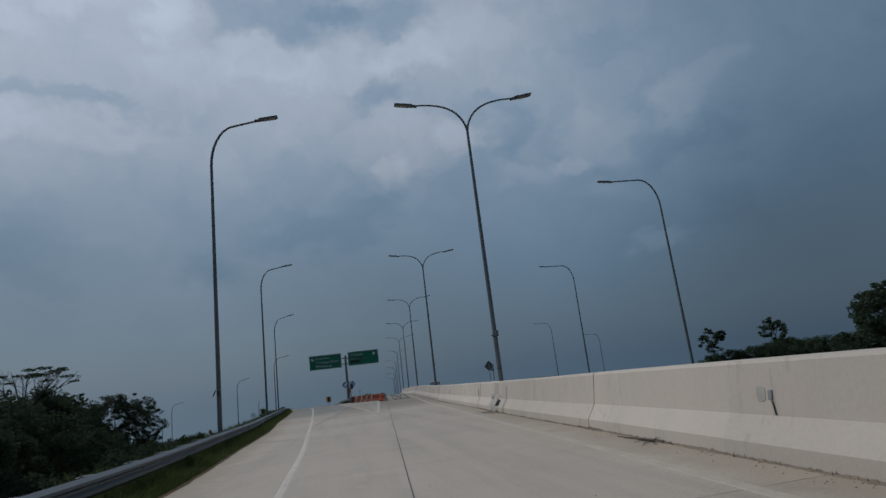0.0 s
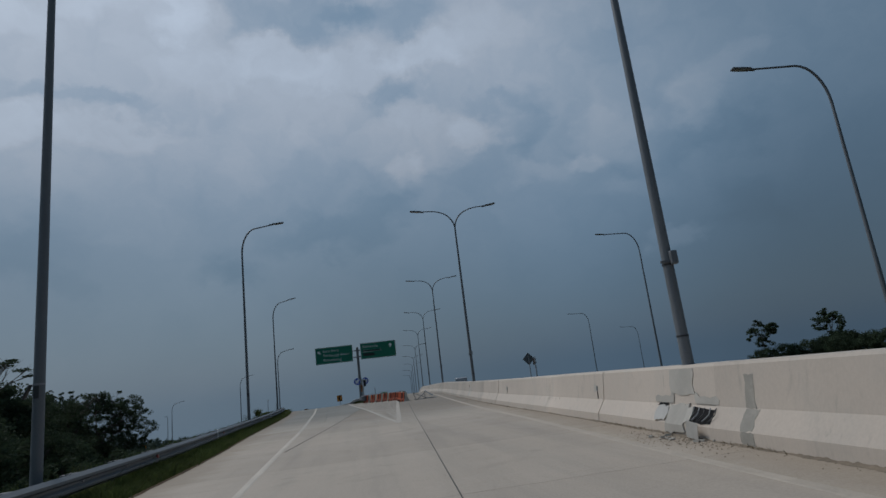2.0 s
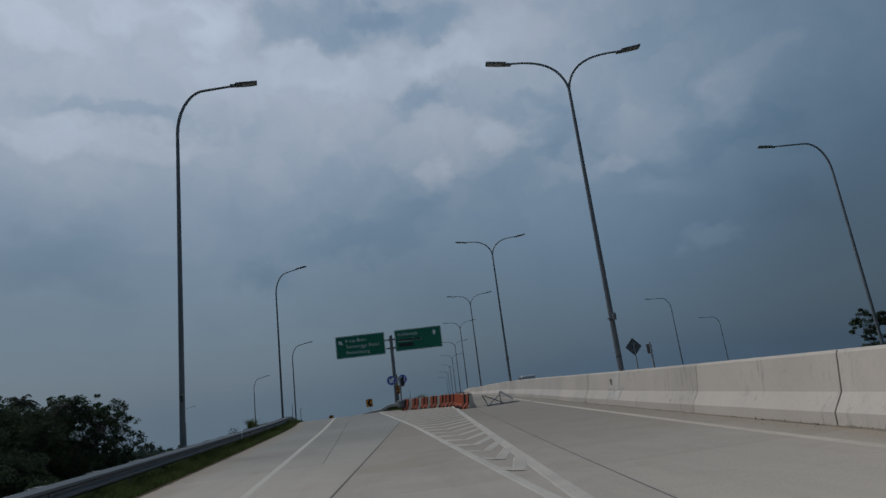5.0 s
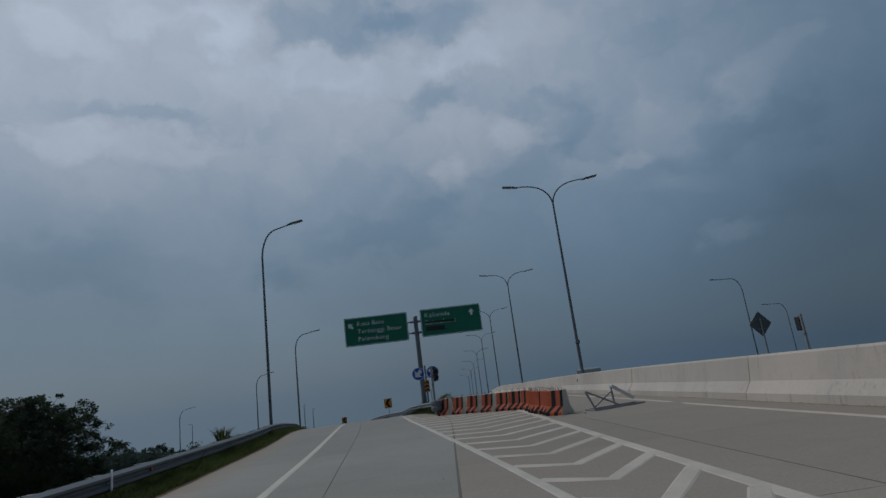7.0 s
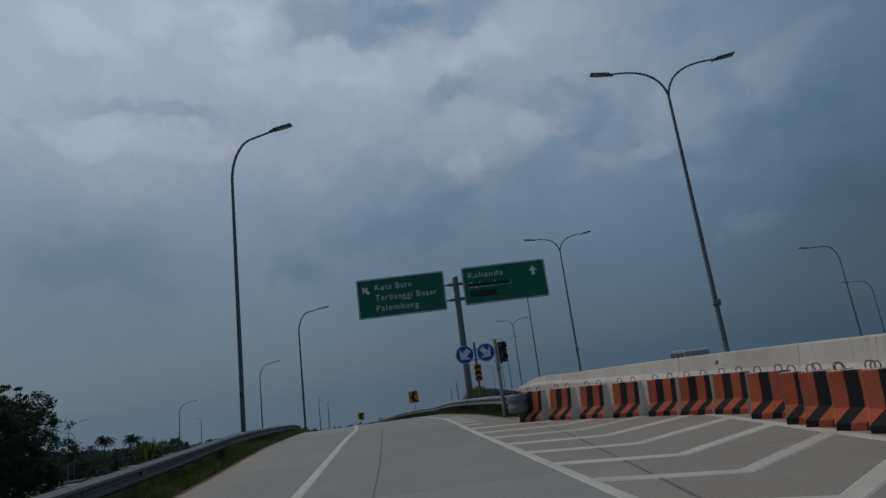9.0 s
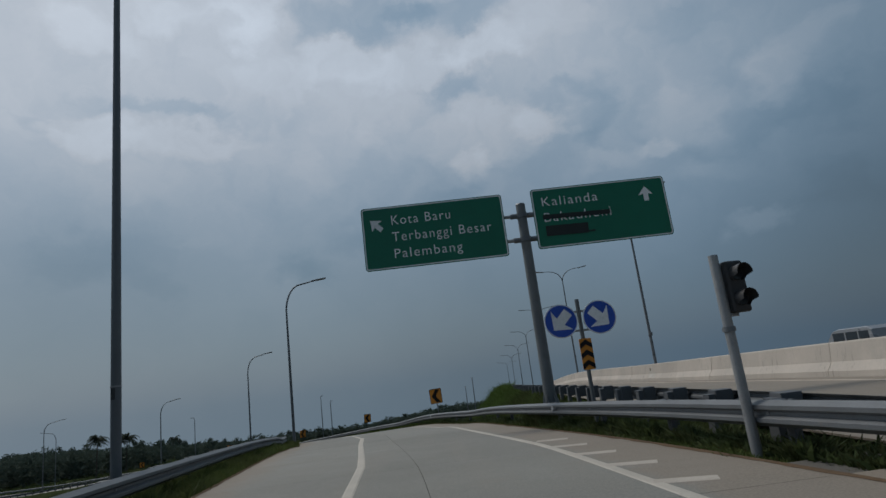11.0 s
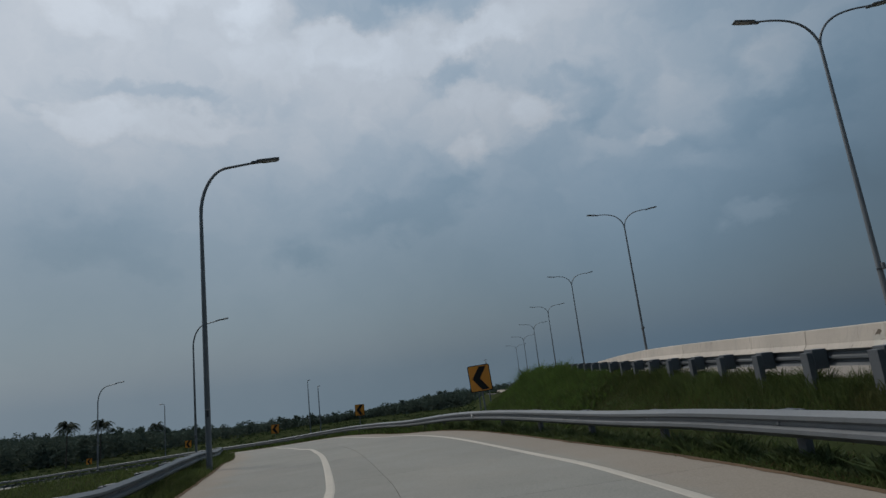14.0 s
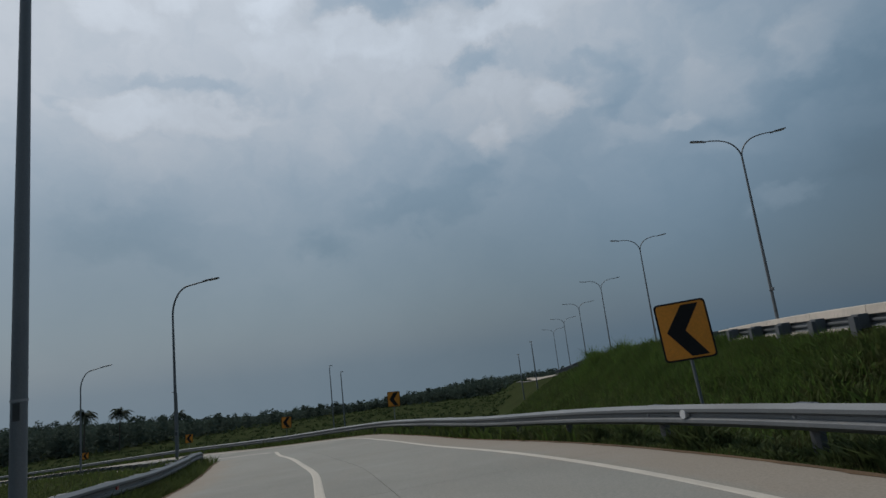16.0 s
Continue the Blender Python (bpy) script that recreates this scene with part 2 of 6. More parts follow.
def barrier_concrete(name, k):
    """Barrier concrete; k: how dark and grey, from 0 to 1."""
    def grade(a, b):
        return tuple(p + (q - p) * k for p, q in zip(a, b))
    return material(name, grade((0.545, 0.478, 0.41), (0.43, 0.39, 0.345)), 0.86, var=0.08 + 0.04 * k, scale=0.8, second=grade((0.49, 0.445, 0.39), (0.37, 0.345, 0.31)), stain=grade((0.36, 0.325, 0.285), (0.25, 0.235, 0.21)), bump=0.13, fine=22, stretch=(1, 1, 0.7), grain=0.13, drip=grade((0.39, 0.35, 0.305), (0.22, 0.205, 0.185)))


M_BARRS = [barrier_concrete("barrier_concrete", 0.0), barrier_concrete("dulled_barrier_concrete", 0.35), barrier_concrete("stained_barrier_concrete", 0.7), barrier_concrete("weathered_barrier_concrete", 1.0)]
M_COVER = material("pale_sheet", (0.43, 0.42, 0.395), 0.6, var=0.10, scale=5, second=(0.36, 0.345, 0.32), stain=(0.30, 0.28, 0.25), bump=0.05, grain=0.12)
M_STREAK = material("damp_streak", (0.31, 0.295, 0.26), 0.9, var=0.16, scale=4, second=(0.38, 0.355, 0.315), bump=0.1, fine=45, grain=0.15)
M_DRIP = material("dried_run", (0.455, 0.41, 0.355), 0.9, var=0.14, scale=6, second=(0.41, 0.37, 0.32), bump=0.1, fine=45, grain=0.15)
M_DUSTP = material("dusty_road_paint", (0.435, 0.378, 0.312), 0.85, var=0.12, scale=4, second=(0.395, 0.338, 0.275), stain=(0.35, 0.30, 0.245), bump=0.1, grain=0.25)
M_PATCH = material("mortar_patch", (0.415, 0.395, 0.355), 0.9, var=0.12, scale=3, second=(0.46, 0.43, 0.385), stain=(0.37, 0.35, 0.31), bump=0.12, fine=45, grain=0.1)
M_GALV = material("galvanised_steel", (0.28, 0.29, 0.30), 0.55, metal=0.4, var=0.18, scale=3, second=(0.22, 0.225, 0.235), stain=(0.15, 0.15, 0.15), bump=0.05, fine=60)
M_GALVP = material("galvanised_pole", (0.155, 0.168, 0.182), 0.6, metal=0.4, var=0.15, scale=2, bump=0.05, fine=60)
M_SIGNP = material("weathered_sign_pole", (0.150, 0.162, 0.168), 0.6, metal=0.3, var=0.25, scale=2.5, second=(0.13, 0.135, 0.135), stain=(0.055, 0.052, 0.045), bump=0.06, fine=40)
M_POST = material("dull_post_steel", (0.10, 0.108, 0.118), 0.65, metal=0.3, var=0.2, scale=3, stain=(0.06, 0.055, 0.05), bump=0.05, fine=60)
M_RAIL = material("guardrail_steel", (0.136, 0.148, 0.160), 0.52, metal=0.3, var=0.18, scale=2, second=(0.120, 0.130, 0.140), stain=(0.25, 0.22, 0.19), bump=0.04, fine=50)
M_DARK = material("dark_plastic", (0.03, 0.032, 0.035), 0.5, var=0.2)
M_GREEN = material("green_sheeting", (0.002, 0.150, 0.090), 0.45, var=0.12, scale=1.5, second=(0.003, 0.135, 0.08), bump=0.02)
M_WHITE = material("white_sheeting", (0.82, 0.84, 0.86), 0.45, var=0.06, scale=4, second=(0.6, 0.62, 0.64), bump=0.02)
M_BLUE = material("blue_sheeting", (0.016, 0.075, 0.42), 0.4, var=0.1, scale=3, bump=0.02)
M_YELL = material("orange_sheeting", (0.64, 0.235, 0.02), 0.45, var=0.12, scale=3, second=(0.52, 0.20, 0.025), bump=0.02)
M_BLACK = material("black_paint", (0.016, 0.016, 0.017), 0.85, var=0.3, scale=4, stain=(0.06, 0.055, 0.05), bump=0.1, spec=0.2)
M_MASK = material("masking_tape", (0.012, 0.02, 0.02), 0.6, var=0.4, scale=5)
M_ORANGE = material("orange_paint", (0.37, 0.080, 0.036), 0.85, var=0.25, scale=5, second=(0.30, 0.085, 0.048), stain=(0.16, 0.085, 0.06), bump=0.25, spec=0.3)
M_BLKCON = material("block_concrete", (0.56, 0.52, 0.46), 0.9, var=0.15, scale=3, stain=(0.2, 0.19, 0.17), bump=0.35)
M_REBAR = material("rusty_rebar", (0.10, 0.07, 0.05), 0.7, metal=0.4, var=0.3, scale=10)
M_GRASSG = material("grass_ground", (0.031, 0.040, 0.018), 0.95, var=0.35, scale=0.8, second=(0.050, 0.042, 0.023), stain=(0.026, 0.026, 0.014), bump=0.8, fine=12, spec=0.0)
M_BLADE = material("grass_blade", (0.071, 0.097, 0.031), 0.8, var=0.4, scale=0.9, second=(0.094, 0.086, 0.037), stain=(0.084, 0.060, 0.030), bump=0.0, spec=0.15, thin=0.45)
# darker copy of the grass blade: shade under the rail is put into its colour
M_SHADEBL = material("weed_blade", (0.050, 0.064, 0.024), 0.8, var=0.4, scale=1.0, second=(0.068, 0.062, 0.029), bump=0.0, spec=0.15, thin=0.35)
M_TALLG = material("tall_grass_blade", (0.080, 0.130, 0.032), 0.8, var=0.4, scale=1.0, second=(0.11, 0.15, 0.045), bump=0.0, spec=0.15, thin=0.45)
M_WEED = material("weed_leaf", (0.066, 0.092, 0.036), 0.75, var=0.4, scale=2.0, second=(0.092, 0.098, 0.046), stain=(0.06, 0.075, 0.03), bump=0.0, spec=0.2, thin=0.4)
M_DRYBL = material("dry_grass", (0.105, 0.078, 0.040), 0.85, var=0.3, scale=1.5, second=(0.065, 0.06, 0.028), bump=0.0, spec=0.1, thin=0.45)
M_LEAF = material("tree_leaf", (0.048, 0.070, 0.040), 0.85, var=0.35, scale=1.5, second=(0.052, 0.066, 0.036), bump=0.0, spec=0.15, thin=0.35)
M_LEAF2 = material("bush_leaf", (0.046, 0.070, 0.026), 0.85, var=0.4, scale=0.3, second=(0.066, 0.074, 0.034), bump=0.0, spec=0.1, thin=0.3)
M_PALM = material("palm_frond", (0.040, 0.050, 0.034), 0.85, var=0.3, bump=0.0, spec=0.1)
M_BARK = material("bark", (0.055, 0.048, 0.04), 0.9, var=0.3, scale=6, bump=0.5)
M_SEAM = material("seam_dirt", (0.19, 0.155, 0.115), 0.95, var=0.3, scale=8, second=(0.12, 0.098, 0.072), stain=(0.08, 0.066, 0.05), bump=0.5)
M_DIRT = material("loose_dirt", (0.115, 0.095, 0.075), 0.95, var=0.3, scale=5, bump=0.5)
M_SOIL = material("red_soil", (0.105, 0.072, 0.047), 0.95, var=0.3, scale=3, second=(0.075, 0.058, 0.038), stain=(0.065, 0.055, 0.032), bump=0.6, fine=25, spec=0.1)
# lighter and bluer than the near leaves: distance haze is put into the base colour
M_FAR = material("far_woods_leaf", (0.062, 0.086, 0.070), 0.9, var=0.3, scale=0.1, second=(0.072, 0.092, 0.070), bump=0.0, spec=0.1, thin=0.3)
M_CARP = material("silver_car_paint", (0.35, 0.36, 0.38), 0.3, metal=0.4, var=0.04)
M_GLASS = material("dark_window_glass", (0.02, 0.025, 0.03), 0.08, var=0.05, bump=0.0)
M_TYRE = material("tyre_rubber", (0.02, 0.02, 0.02), 0.85, var=0.1)
M_RED = material("red_reflector", (0.35, 0.03, 0.02), 0.3, var=0.05)
M_TIN = material("white_sheet", (0.55, 0.56, 0.58), 0.45, metal=0.1, var=0.08, scale=5, bump=0.02, grain=0.06)
M_LENS = material("led_lens", (0.25, 0.26, 0.27), 0.3, var=0.05)


# ---- mesh helpers ----
class Geo:
    def __init__(self):
        self.v, self.f, self.s = [], [], []

    def add(self, verts, faces, smooth=False):
        o = len(self.v)
        self.v += [tuple(p) for p in verts]
        self.f += [tuple(o + i for i in f) for f in faces]
        self.s += [smooth] * len(faces)
        return self

    def box(self, size, m=None, bevel=0.0):
        x, y, z = (s / 2 for s in size)
        m = m or Matrix()
        if bevel <= 0:
            vs = [(a * x, b * y, c * z) for a in (-1, 1) for b in (-1, 1) for c in (-1, 1)]
            fs = [(0, 1, 3, 2), (4, 6, 7, 5), (0, 4, 5, 1), (2, 3, 7, 6), (0, 2, 6, 4), (1, 5, 7, 3)]
            return self.add([m @ Vector(p) for p in vs], fs)
        bm = bmesh.new()
        bmesh.ops.create_cube(bm, size=1.0, matrix=Matrix.Diagonal((*size, 1)))
        bmesh.ops.bevel(bm, geom=list(bm.edges), offset=bevel, segments=2, affect="EDGES", profile=0.5)
        bm.verts.index_update()
        self.add([m @ v.co for v in bm.verts], [[v.index for v in f.verts] for f in bm.faces])
        bm.free()
        return self

    def tube(self, path, radii, n=10, caps=True):
        path = [Vector(p) for p in path]
        if not hasattr(radii, "__len__"):
            radii = [radii] * len(path)
        rings, ref = [], None
        for i, p in enumerate(path):
            d = (path[min(i + 1, len(path) - 1)] - path[max(i - 1, 0)]).normalized()
            if ref is None:
                ref = Vector((1, 0, 0)) if abs(d.x) < 0.9 else Vector((0, 1, 0))
            a = (ref - d * ref.dot(d)).normalized()
            ref, b = a, d.cross(a)
            rings.append([p + (a * math.cos(2 * math.pi * k / n) + b * math.sin(2 * math.pi * k / n)) * radii[i] for k in range(n)])
        fs = [(i * n + k, i * n + (k + 1) % n, (i + 1) * n + (k + 1) % n, (i + 1) * n + k) for i in range(len(path) - 1) for k in range(n)]
        self.add([p for r in rings for p in r], fs, True)
        if caps:
            self.add(rings[0], [tuple(range(n))[::-1]])
            self.add(rings[-1], [tuple(range(n))])
        return self

    def sweep(self, profile, frames, closed=True, smooth=False):
        """profile: (u, v) points; frames: (origin, side, up) rows."""
        n = len(profile)
        vs = [o + s * u + w * v for o, s, w in frames for u, v in profile]
        m = n if closed else n - 1
        fs = [(i * n + k, i * n + (k + 1) % n, (i + 1) * n + (k + 1) % n, (i + 1) * n + k) for i in range(len(frames) - 1) for k in range(m)]
        self.add(vs, fs, smooth)
        if closed:
            self.add([vs[k] for k in range(n)], [tuple(range(n))])
            self.add([vs[-n + k] for k in range(n)], [tuple(range(n))[::-1]])
        return self

    def plate(self, outline, thick, m=None):
        """A flat plate from an outline in x, z; its front looks to -y."""
        m = m or Matrix()
        n = len(outline)
        vs = [m @ Vector((x, 0, z)) for x, z in outline] + [m @ Vector((x, thick, z)) for x, z in outline]
        fs = [tuple(range(n)), tuple(range(n, 2 * n))[::-1]] + [(k, n + k, n + (k + 1) % n, (k + 1) % n) for k in range(n)]
        return self.add(vs, fs)

    def mesh(self, name, mat):
        me = bpy.data.meshes.new(name)
        me.from_pydata(self.v, [], self.f)
        me.polygons.foreach_set("use_smooth", self.s)
        me.materials.append(mat)
        me.update()
        return me


def part(name, geo, mat, parent, label="", m=None):
    ob = new(name, geo if isinstance(geo, bpy.types.Mesh) else geo.mesh(name, mat))
    ob.parent = parent
    if m is not None:
        ob.matrix_basis = m
    return tagged(ob, label) if label else ob


def thing(name, label, category, group="", kind="", m=None):
    ob = new(name)
    ob.empty_display_size = 0.2
    if m is not None:
        ob.matrix_basis = m
    return tagged(ob, label, category, group, kind)


def structure(name, geo, mat, label=""):
    ob = new(name, geo.mesh(name, mat))
    return tagged(ob, label, "", "", "structure")


def catmull(pts, u):
    """Smooth value at u in a table of rows (u, a, b, ...)."""
    n = len(pts)
    i = max(0, min(n - 2, next((k for k in range(n - 1) if u < pts[k + 1][0]), n - 2)))
    p1, p2 = pts[i], pts[i + 1]
    p0, p3 = pts[max(0, i - 1)], pts[min(n - 1, i + 2)]
    h = p2[0] - p1[0]
    t = (u - p1[0]) / h
    out = []
    for c in range(1, len(p1)):
        m1 = (p2[c] - p0[c]) / max(1e-6, p2[0] - p0[0]) * h
        m2 = (p3[c] - p1[c]) / max(1e-6, p3[0] - p1[0]) * h
        if t < 0 or t > 1:
            out.append(p1[c] + (p2[c] - p1[c]) * t)
        else:
            out.append((2 * t**3 - 3 * t**2 + 1) * p1[c] + (t**3 - 2 * t**2 + t) * m1 + (-2 * t**3 + 3 * t**2) * p2[c] + (t**3 - t**2) * m2)
    return out


# ---- plan of the roads ----
# ramp: station, right edge x, y, road height, paved width
RAMP = [
    (-20, -4.8, -20, 0.05, 0.2), (0, -3.42, 0, -0.05, 0.2), (10, -2.73, 10, -0.14, 0.2), (20, -2.04, 20, -0.27, 1.2), (30, -1.35, 30, -0.36, 2.15),
    (40, -0.66, 40, -0.48, 3.55), (55, 0.38, 55, -0.55, 5.2), (66, 1.13, 66, -0.58, 6.5), (71, 1.3, 71, -0.59, 7.1), (75, 0.95, 75, -0.61, 7.2), (80.4, 0.5, 80.4, -0.73, 7.3),
    (89.5, -0.40, 89.5, -1.06, 7.6), (95.9, -0.84, 95.9, -1.38, 7.92), (99.6, -1.24, 99.5, -1.62, 8.05), (106.8, -2.70, 106.6, -1.95, 8.1), (111.5, -3.96, 111.1, -2.24, 8.05),
    (118.8, -6.0, 118.1, -2.88, 7.92), (126, -8.3, 125.0, -3.40, 7.8), (134.3, -11.4, 132.9, -4.08, 7.7), (148.6, -20.1, 144.0, -5.36, 7.65), (169.3, -34.3, 159.0, -6.95, 7.65),
    (195.5, -54.7, 175.2, -8.97, 7.65), (223, -78.1, 189.8, -10.8, 7.65), (264, -115.1, 207.8, -12.2, 7.65),
]
MAINZ = [(-20, 0.05), (0, -0.05), (10, -0.14), (20, -0.27), (30, -0.36), (40, -0.46), (51, -0.53), (79, -0.63), (107, -1.0), (135, -1.5), (160, -2.9), (180, -4.35), (204, -6.0), (300, -12.0), (420, -18.0)]
LANE, SLOPE = 3.8, 0.069


def foot(y):
    return 4.03 + SLOPE * y


def main_edge(y):
    return 2.35 + SLOPE * (y - 76)


def main_z(y):
    return catmull(MAINZ, y)[0]


# fall of the carriageway from its edge to the median
TILT = [(40, 0.0), (58, 0.0), (70, 0.0), (89, 0.04), (111, 0.08), (125, 0.05), (140, 0.0), (160, 0.0), (420, 0.0)]


def tilt(y):
    return catmull(TILT, y)[0] if y > 58 else 0.0


def cross_z(x, y):
    """Height of the carriageway at x, with its fall."""
    k = max(0.0, min(1.0, (x - main_edge(y)) / (foot(y) - main_edge(y))))
    return main_z(y) - tilt(y) * k


def ramp_at(s):
    """Right edge point, inward normal (to the left) and width at a station."""
    x, y, z, w = catmull(RAMP, s)
    x2, y2 = catmull(RAMP, s + 0.5)[:2]
    d = Vector((x2 - x, y2 - y, 0)).normalized()
    nrm = Vector((-d.y, d.x, 0))
    if s < 76:
        nrm = Vector((-1, 0, 0))
    elif s < 90:
        nrm = (nrm * ((s - 76) / 14) + Vector((-1, 0, 0)) * (1 - (s - 76) / 14)).normalized()
    return Vector((x, y, z)), nrm, d, w


def ramp_pt(s, off, dz=0.0):
    """off: metres to the left of the ramp's right edge."""
    p, nrm, d, w = ramp_at(s)
    return p + nrm * off + Vector((0, 0, dz))


def left_pt(s, off, dz=0.0):
    """off: metres to the right of the ramp's left edge."""
    p, nrm, d, w = ramp_at(s)
    return p + nrm * (w - off) + Vector((0, 0, dz))


def left_line(s):
    """Offset of the edge line from the ramp's left edge."""
    return catmull([(40, 2.2), (65, 2.2), (82, 2.75), (100, 2.95), (110, 3.1), (115, 3.18), (119.3, 3.02), (123.5, 2.82), (128, 2.5), (134, 2.6), (141, 3.0), (160, 3.0), (264, 3.0)], s)[0]


def gore_z(x, y):
    """Height of the paved wedge between ramp and carriageway."""
    if y <= 62:
        return catmull(RAMP, y)[2]
    a, b = catmull(RAMP, y)[2], main_z(y) - tilt(y)
    t = max(0.0, min(1.0, (x - catmull(RAMP, y)[0]) / max(0.5, foot(y) - 3.0 - catmull(RAMP, y)[0])))
    return a + (b - a) * t


# ---- ground ----
RS = [s * 1.5 - 20 for s in range(int(280 / 1.5))]
RC = []
for s in RS:
    p, nrm, d, w = ramp_at(s)
    c = p + nrm * (w / 2)
    RC.append((c.x, c.y, p.z, w / 2, nrm.x, nrm.y))
RC = np.array(RC)


def smooth_noise(x, y, k):
    return noise.noise(Vector((x * k, y * k, 3.7)))


def ground_height(x, y):
    base = -12.5 + 0.5 * smooth_noise(x, y, 0.02) - 0.038 * max(0.0, y - 140)
    far = math.hypot(x, y)
    base -= 0.075 * max(0.0, math.hypot(x + 6, y - 100) - 395)
    if x > 40:
        base += 8.0 * min(1.0, (x - 40) / 40.0)
    z = base
    if far < 420:
        d2 = (RC[:, 0] - x) ** 2 + (RC[:, 1] - y) ** 2
        i = int(d2.argmin())
        c = RC[i]
        lat = (x - c[0]) * c[4] + (y - c[1]) * c[5]
        d = math.sqrt(d2[i])
        out = max(abs(lat), d * 0.999 if d > 25 else abs(lat)) - c[3]
        mr = max(18 + 0.22 * y, foot(y) + 13.0)
        if y < 30 and c[0] < x < mr:
            out = -0.1
        if out <= 0.15:
            zr = c[2] - 0.10
        else:
            berm = 2.6 if lat > 0 else 1.3
            drop = -0.17 if lat > 0 else -0.04
            zr = c[2] - 0.10 - drop * min(1.0, (out - 0.15) / 0.9) - max(0.0, out - berm) / 1.8
        z = max(z, zr)
        if -30 < y < 73 and c[0] - c[3] < x < foot(y) + 1.5:
            return gore_z(x, y) - 0.14
        if y > -30:
            ml = main_edge(y) if y > 76 else -50.0
            om = max(ml - x, x - mr)
            if y < 76:
                om = max(foot(y) - 2.0 - x, x - mr)
            mz = (cross_z(x, y) if y > 76 else main_z(y) - tilt(y)) - 0.10 - 0.1 * min(1.0, max(0.0, om) / 0.6) - max(0.0, om - 0.9) / 1.7
            if y >= 76 or om <= 0 or x > mr:
                z = max(z, mz)
    return z + (0.05 * smooth_noise(x, y, 0.6) if far > 0 else 0)


def build_ground():
    def axis(lo, hi, step, far):
        a = [lo + i * step for i in range(int((hi - lo) / step) + 1)]
        up, down, g = [], [], step
        x = a[-1]
        while x < far:
            g *= 1.35
            x += g
            up.append(x)
        g, x = step, lo
        while x > -far:
            g *= 1.35
            x -= g
            down.append(x)
        return down[::-1] + a + up
    xs, ys = axis(-70, 30, 1.0, 3500), axis(-15, 200, 1.25, 4000)
    vs = [(x, y, ground_height(x, y)) for y in ys for x in xs]
    n = len(xs)
    fs = [(j * n + i, j * n + i + 1, (j + 1) * n + i + 1, (j + 1) * n + i) for j in range(len(ys) - 1) for i in range(n - 1)]
    g = Geo()
    g.add(vs, fs, True)
    return structure("ground", g, M_GRASSG, "rough grass embankment and low fields beside the ramp")


build_ground()

# ---- pavement: bed with joints, slabs laid on it ----
def strip(stations, left_fn, right_fn, mat_name=None):
    g = Geo()
    vs, fs = [], []
    for i, s in enumerate(stations):
        vs += [left_fn(s), right_fn(s)]
        if i:
            fs.append((2 * i - 2, 2 * i - 1, 2 * i + 1, 2 * i))
    return g.add(vs, fs)


def frange(a, b, step):
    n = max(1, int(round((b - a) / step)))
    return [a + (b - a) * i / n for i in range(n + 1)]


def on_gore(x, y, dz=0.0):
    return Vector((x, y, gore_z(x, y) + dz))


def on_main(x, y, dz=0.0):
    return Vector((x, y, cross_z(x, y) + dz))


road = structure("road", strip(frange(-20, 258, 1.5), lambda s: left_pt(s, 0.0, -0.02), lambda s: ramp_pt(s, -0.02, -0.02)), M_JOINT, "grey concrete slab ramp of a toll road curving down and away")
carriageway = structure("carriageway", strip(frange(-20, 76, 2), lambda y: on_gore(catmull(RAMP, y)[0], y, -0.025), lambda y: on_gore(foot(y) + 0.3, y, -0.025)), M_JOINT, "pale concrete slab carriageway beside a median barrier")
part("carriageway_bed", strip(frange(76, 420, 4), lambda y: on_main(main_edge(y), y, -0.025), lambda y: on_main(foot(y) + 0.3, y, -0.025)), M_JOINT, carriageway)


opposite = structure("opposite_carriageway", strip(frange(-20, 420, 4), lambda y: Vector((foot(y) + 0.7, y, main_z(y) - tilt(y) - 0.02)), lambda y: Vector((foot(y) + 11.0, y, main_z(y) - tilt(y) - 0.02))), M_JOINT, "grey concrete carriageway beyond the median barrier")


def slab(fn, s0, s1, parent, dust, steps=5, lat=5, gap=0.0045):
    """One slab. fn(u, t): a point at station u, t from 0 (left) to 1 (right); dust(u, t): how much blown dirt lies there."""
    g = Geo()
    n, m = steps + 1, lat + 1
    vs, da, greys = [], [], []
    width = (fn(s0, 1.0) - fn(s0, 0.0)).length
    e = gap / max(0.3, width)
    for i in range(n):
        u = s0 + gap + (s1 - s0 - 2 * gap) * i / steps
        for j in range(m):
            t = e + (1 - 2 * e) * j / lat
            p = fn(u, t)
            vs.append(p)
            da.append(dust(u, t))
            # share of the far, shaded grey: none at y 32, full at y 58
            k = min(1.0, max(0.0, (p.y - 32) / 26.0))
            greys.append(k * k * (3 - 2 * k))
    fs = [(i * m + j, i * m + j + 1, (i + 1) * m + j + 1, (i + 1) * m + j) for i in range(steps) for j in range(lat)]
    rim = [j for j in range(m)] + [i * m + lat for i in range(1, n)] + [steps * m + j for j in range(lat - 1, -1, -1)] + [i * m for i in range(steps - 1, 0, -1)]
    o = len(vs)
    vs += [vs[k] - Vector((0, 0, 0.03)) for k in rim]
    da += [da[k] for k in rim]
    greys += [greys[k] for k in rim]
    r = len(rim)
    fs += [(rim[k], o + k, o + (k + 1) % r, rim[(k + 1) % r]) for k in range(r)]
    g.add(vs, fs)
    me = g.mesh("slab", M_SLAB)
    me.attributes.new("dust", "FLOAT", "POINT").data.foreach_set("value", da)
    me.attributes.new("age", "FLOAT", "POINT").data.foreach_set("value", greys)
    return part("slab", me, None, parent)


def joint_line(s):
    """Offset from the ramp's left edge of its lengthwise joint."""
    return left_line(s) + 1.0


